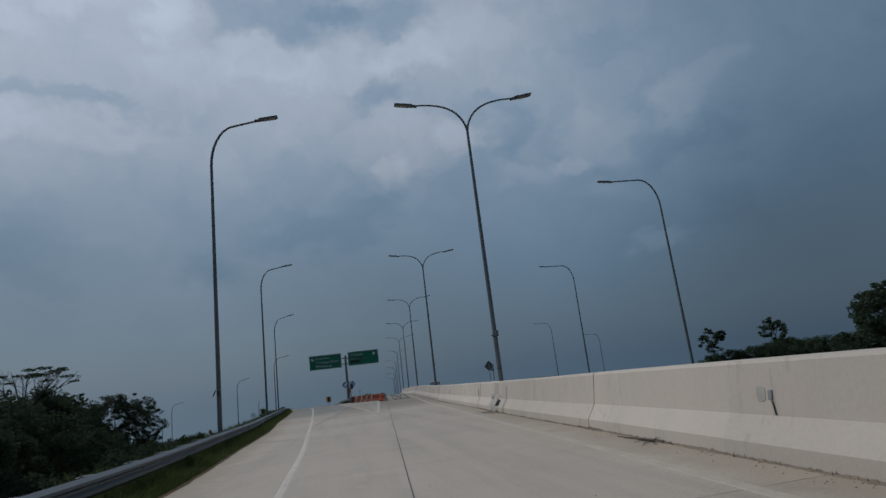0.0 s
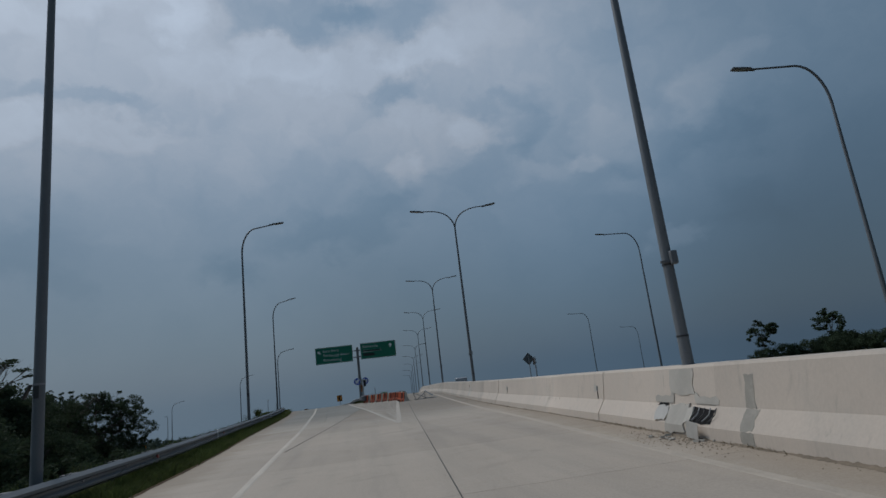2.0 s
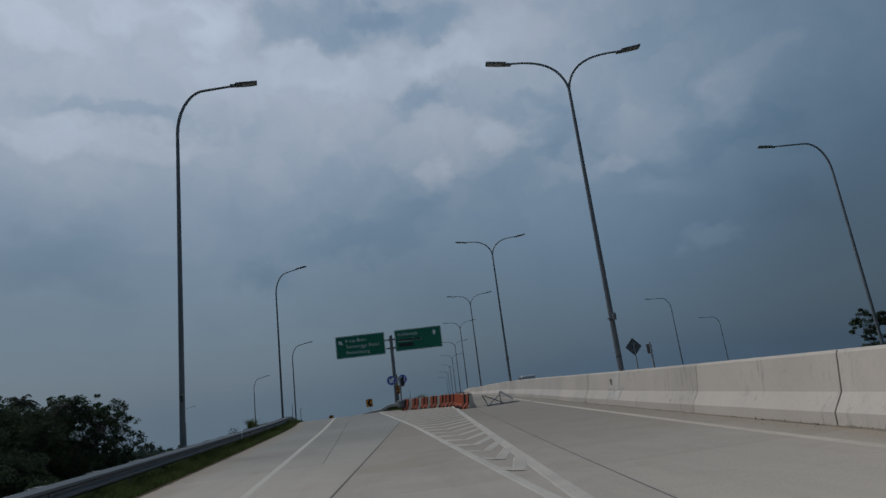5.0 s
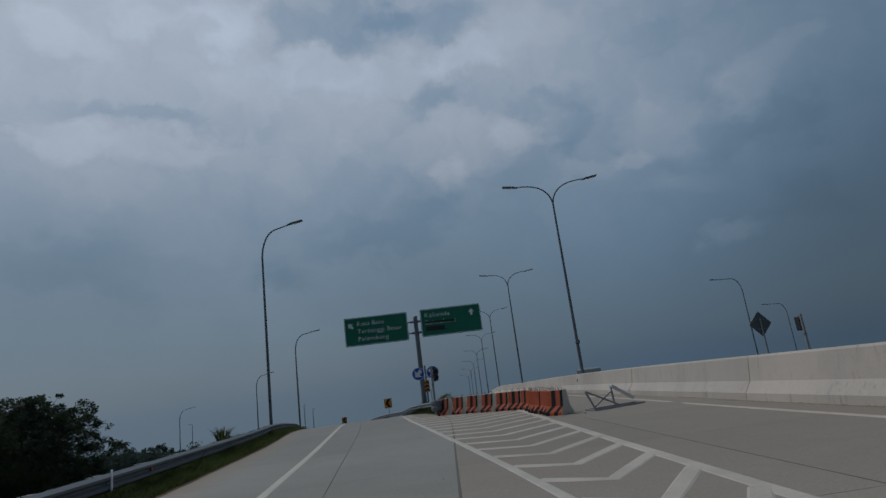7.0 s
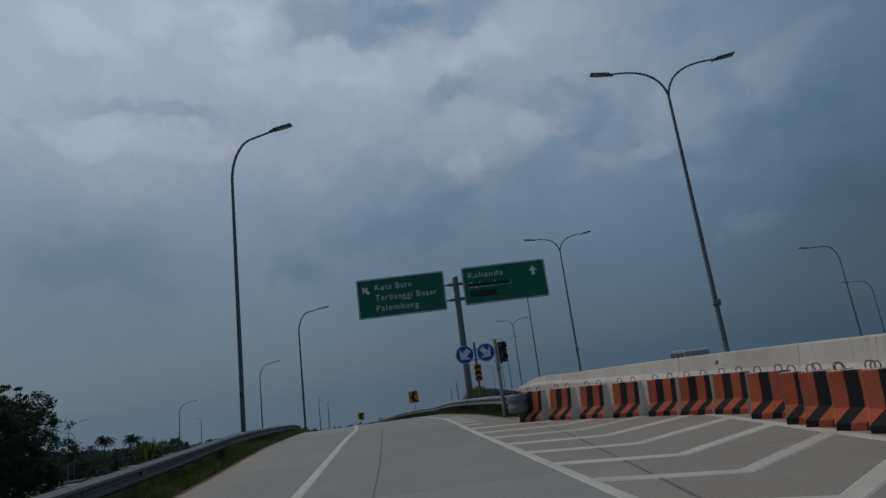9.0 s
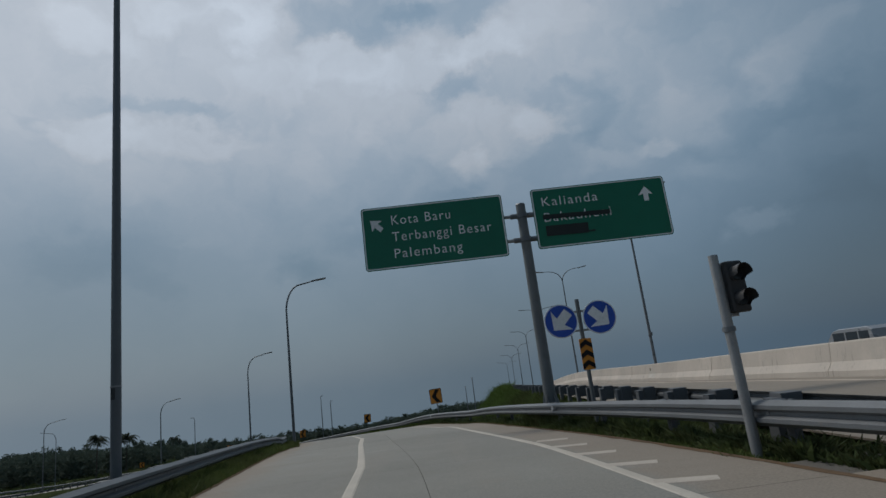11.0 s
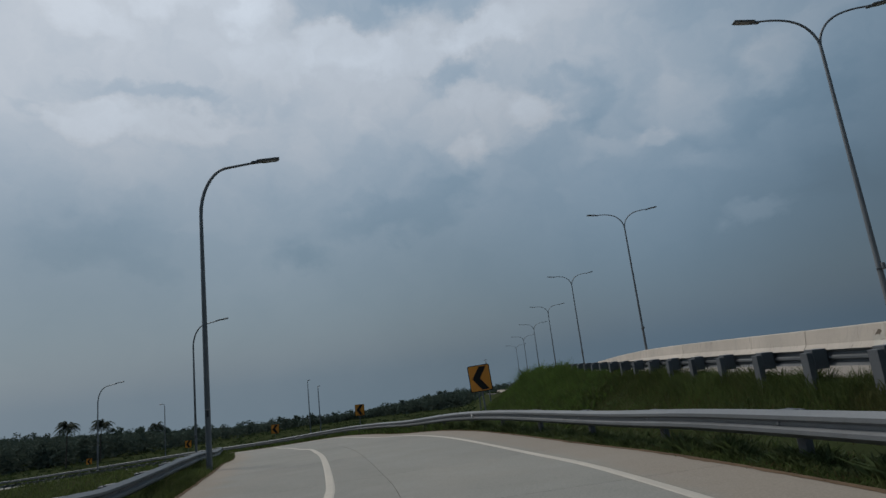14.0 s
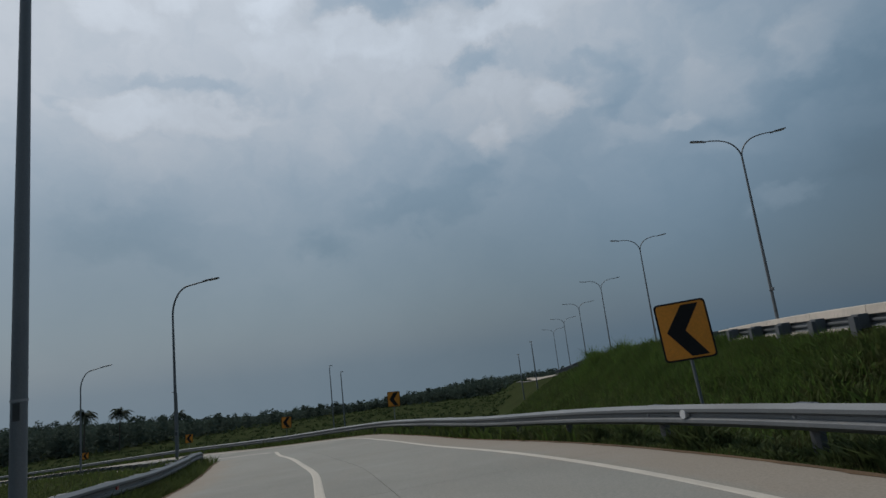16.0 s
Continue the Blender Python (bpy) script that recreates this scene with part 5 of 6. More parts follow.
def junction(y, v, seed):
    ob = thing("barrier_outlet", "small dark outlet with rusty drip and round patch on the barrier", "wall outlet", "outlets on the barrier")
    part("box", Geo().box((0.065, 0.03, 0.11), face_m(y, v) @ Matrix.Translation((0, -0.002, 0)), 0.008), M_GALV, ob, "small grey metal box")
    # flat black patch; the shade inside the opening is painted
    part("opening", Geo().plate(ragged(0.035, 0.07, 12, seed + 3, 0.2), 0.006, face_m(y, v) @ Matrix.Translation((0.005, -0.015, 0.005))), M_BLACK, ob, "black patch for the shade in a broken opening")
    part("cable", Geo().tube([face_m(y - 0.03, v - 0.07) @ Vector((0, -0.01, 0)), face_m(y - 0.05, v - 0.14) @ Vector((0, -0.006, 0)), face_m(y - 0.07, 0.47) @ Vector((0, -0.008, 0))], 0.009, 6), M_DARK, ob)
    part("mortar_patch", Geo().plate(ragged(0.17, 0.18, 18, seed + 5, 0.16), 0.004, face_m(y + 0.17, v + 0.01)), M_PATCH, ob, "rough grey mortar patch")
    return ob


for _y, _v, _s in ((5.9, 0.68, 51), (26.3, 0.70, 53), (38.0, 0.7, 54)):
    junction(_y, _v, _s)


def dead_branch():
    ob = thing("dead_branch", "dry broken branch lying along the foot of the barrier", "branch", m=pose(0, 0, 0))
    rnd = random.Random(9)
    p = Vector((4.50, 9.62, main_z(9.6) + 0.02))
    pts = [p]
    for k in range(9):
        p = p + Vector((0.012 + rnd.uniform(-0.05, 0.05), -0.125, rnd.uniform(-0.008, 0.014)))
        pts.append(p.copy())
    part("stem", Geo().tube(pts, [0.007 + 0.001 * k for k in range(10)], 7), M_BARK, ob)
    for dx, dy, up, r in ((-0.20, -0.10, 0.03, 0.016), (-0.28, 0.06, 0.05, 0.013), (0.06, -0.30, 0.06, 0.015), (-0.12, -0.34, 0.02, 0.012), (0.10, -0.14, 0.10, 0.010), (-0.34, -0.22, 0.04, 0.012)):
        q = pts[-1] + Vector((rnd.uniform(-0.05, 0.05), rnd.uniform(-0.08, 0.05), 0.0))
        r, up = r * 0.6, up * 0.45
        part("twig", Geo().tube([q, q + Vector((dx * 0.3, dy * 0.3 + 0.02, up)), q + Vector((dx * 0.6, dy * 0.65 + 0.03, up * 0.9)), q + Vector((dx, dy, up * 0.5))], [r, r * 0.85, r * 0.65, r * 0.4], 6), M_BARK, ob)
    return ob


dead_branch()


def scatter_debris():
    rnd = random.Random(21)
    g = Geo()
    def chip(x, y, s):
        z = gore_z(x, y)
        vs = [(x + s * rnd.uniform(0.5, 1) * math.cos(a), y + s * rnd.uniform(0.5, 1) * math.sin(a), z + 0.002) for a in (0.3, 1.6, 2.9, 4.2, 5.4)] + [(x, y, z + s * rnd.uniform(0.5, 0.9))]
        g.add(vs, [(i, (i + 1) % 5, 5) for i in range(5)])
    for k in range(900):
        y = rnd.uniform(2, 60)
        chip(foot(y) - abs(rnd.gauss(0.0, 0.18)) - 0.03, y, rnd.uniform(0.005, 0.017))
    for k in range(600):
        chip(foot(22) - 0.02 - abs(rnd.gauss(0, 0.30)), rnd.gauss(21.6, 0.75), rnd.uniform(0.005, 0.020))
    for k in range(120):
        y = rnd.uniform(0, 74)
        chip(rnd.uniform(-1, foot(y) - 1), y, rnd.uniform(0.006, 0.018))
    for x, y, s in ((4.65, 62.75, 0.07), (4.8, 62.3, 0.06), (4.5, 63.0, 0.05)):
        chip(x, y, s)
    ob = new("loose_rubble", g.mesh("loose_rubble", M_SEAM))
    tagged(ob, "small stones and concrete crumbs scattered on the road", "rubble", "", "stuff")
    # dirt gathered at the foot of the barrier, with dry tufts growing in it
    g = Geo()
    vs, fs = [], []
    for i in range(900):
        y = 1.0 + i * 0.07
        heap = abs(smooth_noise(y, 3.0, 0.9)) + 0.5 * abs(smooth_noise(y, 9.0, 4.7))
        w = 0.015 + 0.06 * heap + rnd.uniform(0.0, 0.035)
        z = gore_z(foot(y), y)
        vs += [(foot(y) + 0.01, y, z + 0.010 + rnd.uniform(0.0, 0.032) * (0.4 + heap)), (foot(y) - 0.4 * w, y, z + rnd.uniform(0.005, 0.014)), (foot(y) - w, y, z + 0.001)]
        if i:
            o = 3 * i
            fs += [(o - 3, o - 2, o + 1, o), (o - 2, o - 1, o + 2, o + 1)]
    g.add(vs, fs)
    tagged(new("dirt_seam", g.mesh("dirt_seam", M_SEAM)), "brown dirt gathered along the barrier foot", "dirt", "", "stuff")
    g = Geo()
    for k in range(2600):
        y = rnd.uniform(2.0, 46.0)
        if smooth_noise(y, 3.0, 0.9) + 0.6 * smooth_noise(y, 20.0, 3.0) < rnd.uniform(-0.1, 0.7):
            continue
        p = Vector((foot(y) - rnd.uniform(0.0, 0.05), y, gore_z(foot(y), y)))
        h = rnd.uniform(0.015, 0.065)
        a = rnd.uniform(0, math.pi)
        w = Vector((math.cos(a), math.sin(a), 0)) * rnd.uniform(0.004, 0.010)
        g.add([p - w, p + w, p + Vector((rnd.gauss(-0.015, 0.02), rnd.gauss(0, 0.02), h))], [(0, 1, 2)])
    tagged(new("seam_tufts", g.mesh("seam_tufts", M_DRYBL)), "small dry tufts growing in the dirt along the barrier", "weeds", "", "stuff")


scatter_debris()


def rail_nose():
    ob = thing("guardrail_terminal", "flared steel end wing where two guardrails meet at the nose", "guardrail end")
    a, b = ramp_pt(73.6, -0.45, 0.45), main_rail_pt(75.2)
    mid = Vector(((a.x + b.x) / 2 + 0.1, 72.9, a.z))
    pts = []
    for i in range(13):
        t = i / 12
        pts.append((1 - t) ** 2 * a + 2 * t * (1 - t) * (mid + Vector((0, -0.4, 0))) + t**2 * b)
    rows = []
    for i, p in enumerate(pts):
        d = (pts[min(i + 1, 12)] - pts[max(i - 1, 0)]).normalized()
        rows.append((p, -Vector((d.y, -d.x, 0)).normalized(), Vector((0, 0, 1))))
    part("wing", Geo().sweep(WCLOSED, [(p, -s, u) for p, s, u in rows]), M_RAIL, ob)
    bow = []
    for k in range(11):
        a = math.pi * k / 10
        bow.append((Vector((1.05 - 0.26 * math.cos(a), 73.0 - 0.30 * math.sin(a), -0.12)), Vector((-math.cos(a), -math.sin(a), 0)), Vector((0, 0, 1))))
    part("end_plate", Geo().sweep([(0.0, -0.23), (0.03, -0.21), (0.05, -0.10), (0.02, 0.0), (0.05, 0.10), (0.03, 0.21), (0.0, 0.23), (-0.006, 0.0)], bow), M_RAIL, ob, "bent round end plate")
    part("post", Geo().box((0.12, 0.12, 1.2), Matrix.Translation((1.05, 72.9, mid.z - 0.42)), 0.006), M_POST, ob)
    return ob


rail_nose()


# ---- passing van on the opposite carriageway, at rest ----
def van():
    x0, y0 = 14.3, 92.0
    ob = thing("van", "small silver van with dark windows standing beyond the median barrier", "car", m=pose(x0, y0, main_z(y0) - tilt(y0), 0, 0, 176))
    prof = [(-2.0, 0.35), (-2.05, 0.8), (-1.95, 1.0), (-1.35, 1.12), (-0.75, 1.68), (-0.3, 1.76), (1.7, 1.76), (1.95, 1.62), (2.05, 1.0), (2.05, 0.35)]
    g = Geo()
    vs = []
    for w, k in ((-0.80, 0.97), (-0.72, 1.0), (0.72, 1.0), (0.80, 0.97)):
        vs.append([Vector((w, u, 0.35 + (v - 0.35) * k)) for u, v in prof])
    n = len(prof)
    flat = [p for row in vs for p in row]
    g.add(flat, [(i * n + k, i * n + (k + 1) % n, (i + 1) * n + (k + 1) % n, (i + 1) * n + k) for i in range(3) for k in range(n)] + [tuple(range(n)), tuple(range(3 * n, 4 * n))[::-1]])
    part("body", g, M_CARP, ob)
    part("windscreen", Geo().add([(-0.66, -1.30, 1.17), (0.66, -1.30, 1.17), (0.60, -0.80, 1.64), (-0.60, -0.80, 1.64)], [(0, 1, 2, 3)]), M_GLASS, ob)
    for sgn in (-1, 1):
        for y1, y2 in ((-0.75, 0.1), (0.2, 1.0), (1.1, 1.75)):
            part("side_window", Geo().box((0.012, y2 - y1, 0.46), Matrix.Translation((sgn * 0.802, (y1 + y2) / 2, 1.36)), 0.004), M_GLASS, ob)
        for y1 in (-1.3, 1.3):
            wheel = part("wheel", Geo().tube([(sgn * 0.62, y1, 0.32), (sgn * 0.82, y1, 0.32)], [0.32, 0.32], 18), M_TYRE, ob)
            part("rim", Geo().tube([(sgn * 0.80, y1, 0.32), (sgn * 0.828, y1, 0.32)], [0.2, 0.2], 14), M_GALV, wheel)
        part("headlight", Geo().box((0.3, 0.05, 0.14), Matrix.Translation((sgn * 0.55, -2.02, 0.85)), 0.01), M_LENS, ob)
    ob.scale = (0.86, 0.86, 0.86)
    return ob


van()


# ---- plants ----
def leaf_cards(g, c, r, n, size, rnd, flat=0.75):
    for _ in range(n):
        d = Vector((rnd.gauss(0, 1), rnd.gauss(0, 1), rnd.gauss(0, 1))).normalized() * r * rnd.random() ** 0.45
        d.z *= flat
        p = c + d
        a = Vector((rnd.gauss(0, 1), rnd.gauss(0, 1), rnd.gauss(0, 0.6))).normalized()
        b = a.cross(Vector((rnd.gauss(0, 1), rnd.gauss(0, 1), rnd.gauss(0, 1)))).normalized()
        s = size * rnd.uniform(0.6, 1.3)
        g.add([p - a * s, p + b * s * 0.45, p + a * s, p - b * s * 0.45], [(0, 1, 2, 3)])


def tree(label, seed, height, spread, clumps, leaves, size, mat, bare=0.0, low=0.3, puff=(0.16, 0.30)):
    """Trunk, main limbs, side branches and clumps of leaves at the branch ends."""
    rnd = random.Random(seed)
    ob = thing("tree", label, "tree", "trees beside the ramp")
    r0 = height * (0.016 if bare < 0.5 else 0.010)
    trunk = [Vector((0, 0, -0.5))]
    for k in range(1, 6):
        trunk.append(Vector((rnd.gauss(0, 0.02) * height * 0.3, rnd.gauss(0, 0.02) * height * 0.3, height * 0.13 * k)))
    wood = Geo().tube(trunk, [r0 * (1 - 0.15 * k) for k in range(6)], 8)
    mid_h, half = (1 + low) / 2, (1 - low) / 2
    limbs = []
    for k in range(9):
        a = 2 * math.pi * (k * 0.618 % 1.0)
        h = low + (0.95 - low) * (k + 0.5) / 9
        w = spread * 0.62 * math.sqrt(max(0.05, 1 - ((h - mid_h) / half) ** 2))
        start = trunk[min(5, max(1, int(h * 5)))]
        end = Vector((w * math.cos(a), w * math.sin(a), h * height))
        bow = (start + end) / 2 + Vector((0, 0, -0.03 * height + rnd.uniform(0, 0.04) * height))
        wood.tube([start, bow, end], [r0 * 0.42, r0 * 0.3, r0 * 0.14], 6, False)
        limbs.append((bow, end))
    g = Geo()
    for k in range(clumps):
        u, a = rnd.uniform(-1, 1), rnd.uniform(0, 2 * math.pi)
        q = rnd.uniform(0.5, 1.0) ** 0.6
        w = spread * math.sqrt(1 - u * u) * q * (1 + 0.22 * math.sin(3 * a + seed))
        end = Vector((w * math.cos(a), w * math.sin(a), (mid_h + half * 0.95 * u * q) * height))
        bow, tip = min(limbs, key=lambda l: (l[1] - end).length)
        start = tip if rnd.random() < 0.6 else (bow + tip) / 2
        knee = (start + end) / 2 + Vector((rnd.gauss(0, 0.05), rnd.gauss(0, 0.05), rnd.uniform(-0.03, 0.05))) * spread
        wood.tube([start, knee, end], [r0 * 0.12, r0 * 0.08, r0 * 0.03], 4, False)
        if bare > 0.5:
            for _ in range(3):
                tip2 = end + Vector((rnd.gauss(0, 0.14), rnd.gauss(0, 0.14), rnd.uniform(0.0, 0.2))) * spread
                wood.tube([knee if _ == 0 else end, tip2], [r0 * 0.05, r0 * 0.02], 3, False)
        if rnd.random() < bare:
            if bare > 0.5 and rnd.random() < 0.45:
                leaf_cards(g, end, spread * 0.10, leaves // 2, size, rnd, 0.25)
        else:
            leaf_cards(g, end, spread * rnd.uniform(*puff), leaves, size, rnd)
    part("trunk", wood, M_BARK, ob)
    part("crown", g, mat, ob)
    return ob


def umbrella_tree(label, seed, height, spread):
    """Tall trunk, limbs fanning up and out to a flat-topped crown, leaves in thin level pads at the tips."""
    rnd = random.Random(seed)
    ob = thing("tree", label, "tree", "trees beside the ramp")
    fork = Vector((0.3, 0.2, height * 0.74))
    wood = Geo().tube([(0, 0, -0.5), (0.2, 0.0, height * 0.4), fork], [0.26, 0.20, 0.15], 8)
    g = Geo()
    for k in range(11):
        a = 2 * math.pi * (k * 0.618 % 1.0)
        q = (0.35 + 0.65 * rnd.random()) * spread
        top = height * (1.0 - 0.10 * (q / spread) ** 2)
        out = Vector((math.cos(a), math.sin(a), 0))
        knee = fork + out * q * 0.45 + Vector((0, 0, (top - fork.z) * 0.42))
        end = out * q + Vector((0, 0, top - 0.3))
        wood.tube([fork, knee, end], [0.10, 0.065, 0.03], 6, False)
        for j in range(5):
            start = knee.lerp(end, rnd.uniform(0.0, 0.9))
            b = a + rnd.gauss(0, 0.8)
            tip = start + Vector((math.cos(b), math.sin(b), 0)) * rnd.uniform(0.8, 2.2)
            tip.z = max(start.z + 0.5, height * (1.0 - 0.10 * (tip.xy.length / spread) ** 2) - rnd.choice((0.0, 0.1, 0.8)))
            mid = start.lerp(tip, 0.55) + Vector((rnd.gauss(0, 0.1), rnd.gauss(0, 0.1), -0.1))
            wood.tube([start, mid, tip], [0.032, 0.022, 0.010], 4, False)
            for _ in range(3):
                twig = tip + Vector((rnd.gauss(0, 0.5), rnd.gauss(0, 0.5), rnd.uniform(0.0, 0.35)))
                wood.tube([mid, twig], [0.012, 0.006], 3, False)
            if rnd.random() < 0.42:
                leaf_cards(g, tip, rnd.uniform(0.5, 1.1), 90, 0.13, rnd, 0.16)
    part("trunk", wood, M_BARK, ob)
    part("crown", g, M_LEAF, ob)
    return ob


def plant_trees():
    dense = [tree("broad dark green tree rising from below the embankment", 11 + i, 15.0, 4.6, 130, 170, 0.17, M_LEAF) for i in range(2)]
    sparse = tree("tree with a sparse airy dome of dark leaves", 17, 15.0, 5.0, 640, 44, 0.13, M_LEAF, 0.03, 0.34, (0.06, 0.12))
    bare = umbrella_tree("tall umbrella-crowned tree with bare limbs and flat leafy tips", 19, 20.6, 5.6)
    slim = tree("slim tree with one small clump of leaves at its top", 29, 19.6, 1.5, 16, 60, 0.17, M_LEAF, 0.0, 0.86)
    bush = tree("bushy dark green shrub on the slope", 23, 5.0, 2.6, 60, 70, 0.15, M_LEAF, 0.0, 0.1)
    rnd = random.Random(3)
    plan = [
        (dense, [(-26.5, 54.0, 0.98), (-33.0, 63.0, 1.08), (-37.5, 73.0, 1.2), (-29.5, 74.0, 0.86), (-40.0, 88.0, 1.25), (-44.5, 101.0, 1.25), (-24.0, 44.0, 0.9), (-33.0, 88.0, 0.84), (-50.0, 118.0, 1.15), (-56.0, 126.0, 0.95), (-39.0, 107.0, 0.86), (-21.0, 36.0, 0.8)]),
        ([sparse], [(-35.6, 103.8, 1.19), (-52.0, 128.0, 1.2)]),
        ([bare], [(-33.0, 70.6, 1.0)]),
        ([slim], [(-53.6, 135.2, 1.0)]),
        ([bush], [(-17.0, 38.0, 1.0), (-15.5, 46.0, 0.8), (-18.0, 55.0, 1.1), (-17.0, 63.0, 0.8), (-20.0, 70.0, 1.1), (-19.0, 84.0, 0.8), (-22.0, 92.0, 1.0), (-24.0, 100.0, 0.9), (-16.5, 30.0, 1.0), (-23.0, 78.0, 1.2), (-27.0, 66.0, 1.4), (-25.0, 58.0, 1.5)]),
    ]
    used = set()
    for kinds, spots in plan:
        for i, (x, y, s) in enumerate(spots):
            src = kinds[i % len(kinds)]
            m = pose(x, y, ground_height(x, y) - 0.2, 0, 0, rnd.uniform(0, 360))
            if src.name in used:
                ob = copy_thing(src, m)
            else:
                used.add(src.name)
                ob = src
                ob.matrix_basis = m
            ob.scale = (s, s, s)
    right = [tree("dark roadside tree beyond the opposite carriageway", 41, 8.6, 2.6, 60, 60, 0.19, M_LEAF, 0.08, 0.35, (0.14, 0.26)), tree("low dark roadside thicket beyond the opposite carriageway", 43, 5.0, 4.4, 80, 90, 0.21, M_LEAF, 0.0, 0.1)]
    spots = [(96.1, 139.6, 1.22, 0), (119.0, 144.0, 1.36, 0), (92.0, 84.0, 0.9, 0), (95.0, 90.0, 0.8, 0), (78.0, 73.0, 1.45, 0), (82.5, 76.0, 1.3, 0), (75.0, 68.0, 1.5, 0), (77.0, 71.0, 1.4, 1), (84.0, 79.0, 1.2, 1), (100, 138, 0.8, 1), (106, 137, 0.85, 1), (113, 139, 0.9, 1), (119, 141, 1.05, 1), (106, 128, 0.85, 1), (110, 122, 0.95, 1), (102, 108, 0.95, 1), (98, 96, 1.0, 1), (88, 80, 1.1, 1), (124, 148, 1.05, 1), (95, 138, 0.7, 1)]
    seen = set()
    for x, y, s, k in spots:
        m = pose(x, y, ground_height(x, y) - 0.2, 0, 0, rnd.uniform(0, 360))
        if k in seen:
            ob = copy_thing(right[k], m)
        else:
            seen.add(k)
            ob = right[k]
            ob.matrix_basis = m
        ob.scale = (s, s, s)


plant_trees()


def palm(seed, height):
    rnd = random.Random(seed)
    ob = thing("palm_tree", "tall coconut palm above the far woods", "palm tree", "far palms")
    part("trunk", Geo().tube([(0, 0, -1), (0.3, 0, height * 0.5), (0.5, 0.1, height)], [0.28, 0.2, 0.15], 8), M_BARK, ob)
    g = Geo()
    top = Vector((0.5, 0.1, height))
    for k in range(34):
        a = 2 * math.pi * k * 0.618 + rnd.uniform(-0.2, 0.2)
        lift, ln = rnd.uniform(-0.45, 1.2), rnd.uniform(3.8, 5.2)
        rib = []
        for j in range(9):
            t = j / 8
            out = ln * (t - 0.18 * t * t) * (0.75 if lift > 0.8 else 1.0)
            rib.append(top + Vector((math.cos(a) * out, math.sin(a) * out, ln * (lift * t - (0.45 + 0.45 * lift) * t * t))))
        g.tube(rib, [0.07 - 0.006 * j for j in range(9)], 3, False)
        across = Vector((-math.sin(a), math.cos(a), 0))
        for j in range(1, 9):
            for f in (0.0, 0.33, 0.66):
                q = rib[j - 1].lerp(rib[j], f)
                d = (rib[j] - rib[j - 1]).normalized()
                size = 0.95 * math.sin(math.pi * min(1.0, 0.15 + 0.8 * (j + f) / 9)) + 0.15
                for sgn in (-1, 1):
                    tip = q + (across * sgn * 0.75 + d * 0.45 + Vector((0, 0, -0.55))) * size
                    g.add([q, q + d * 0.16, tip], [(0, 1, 2)])
    part("crown", g, M_PALM, ob)
    return ob


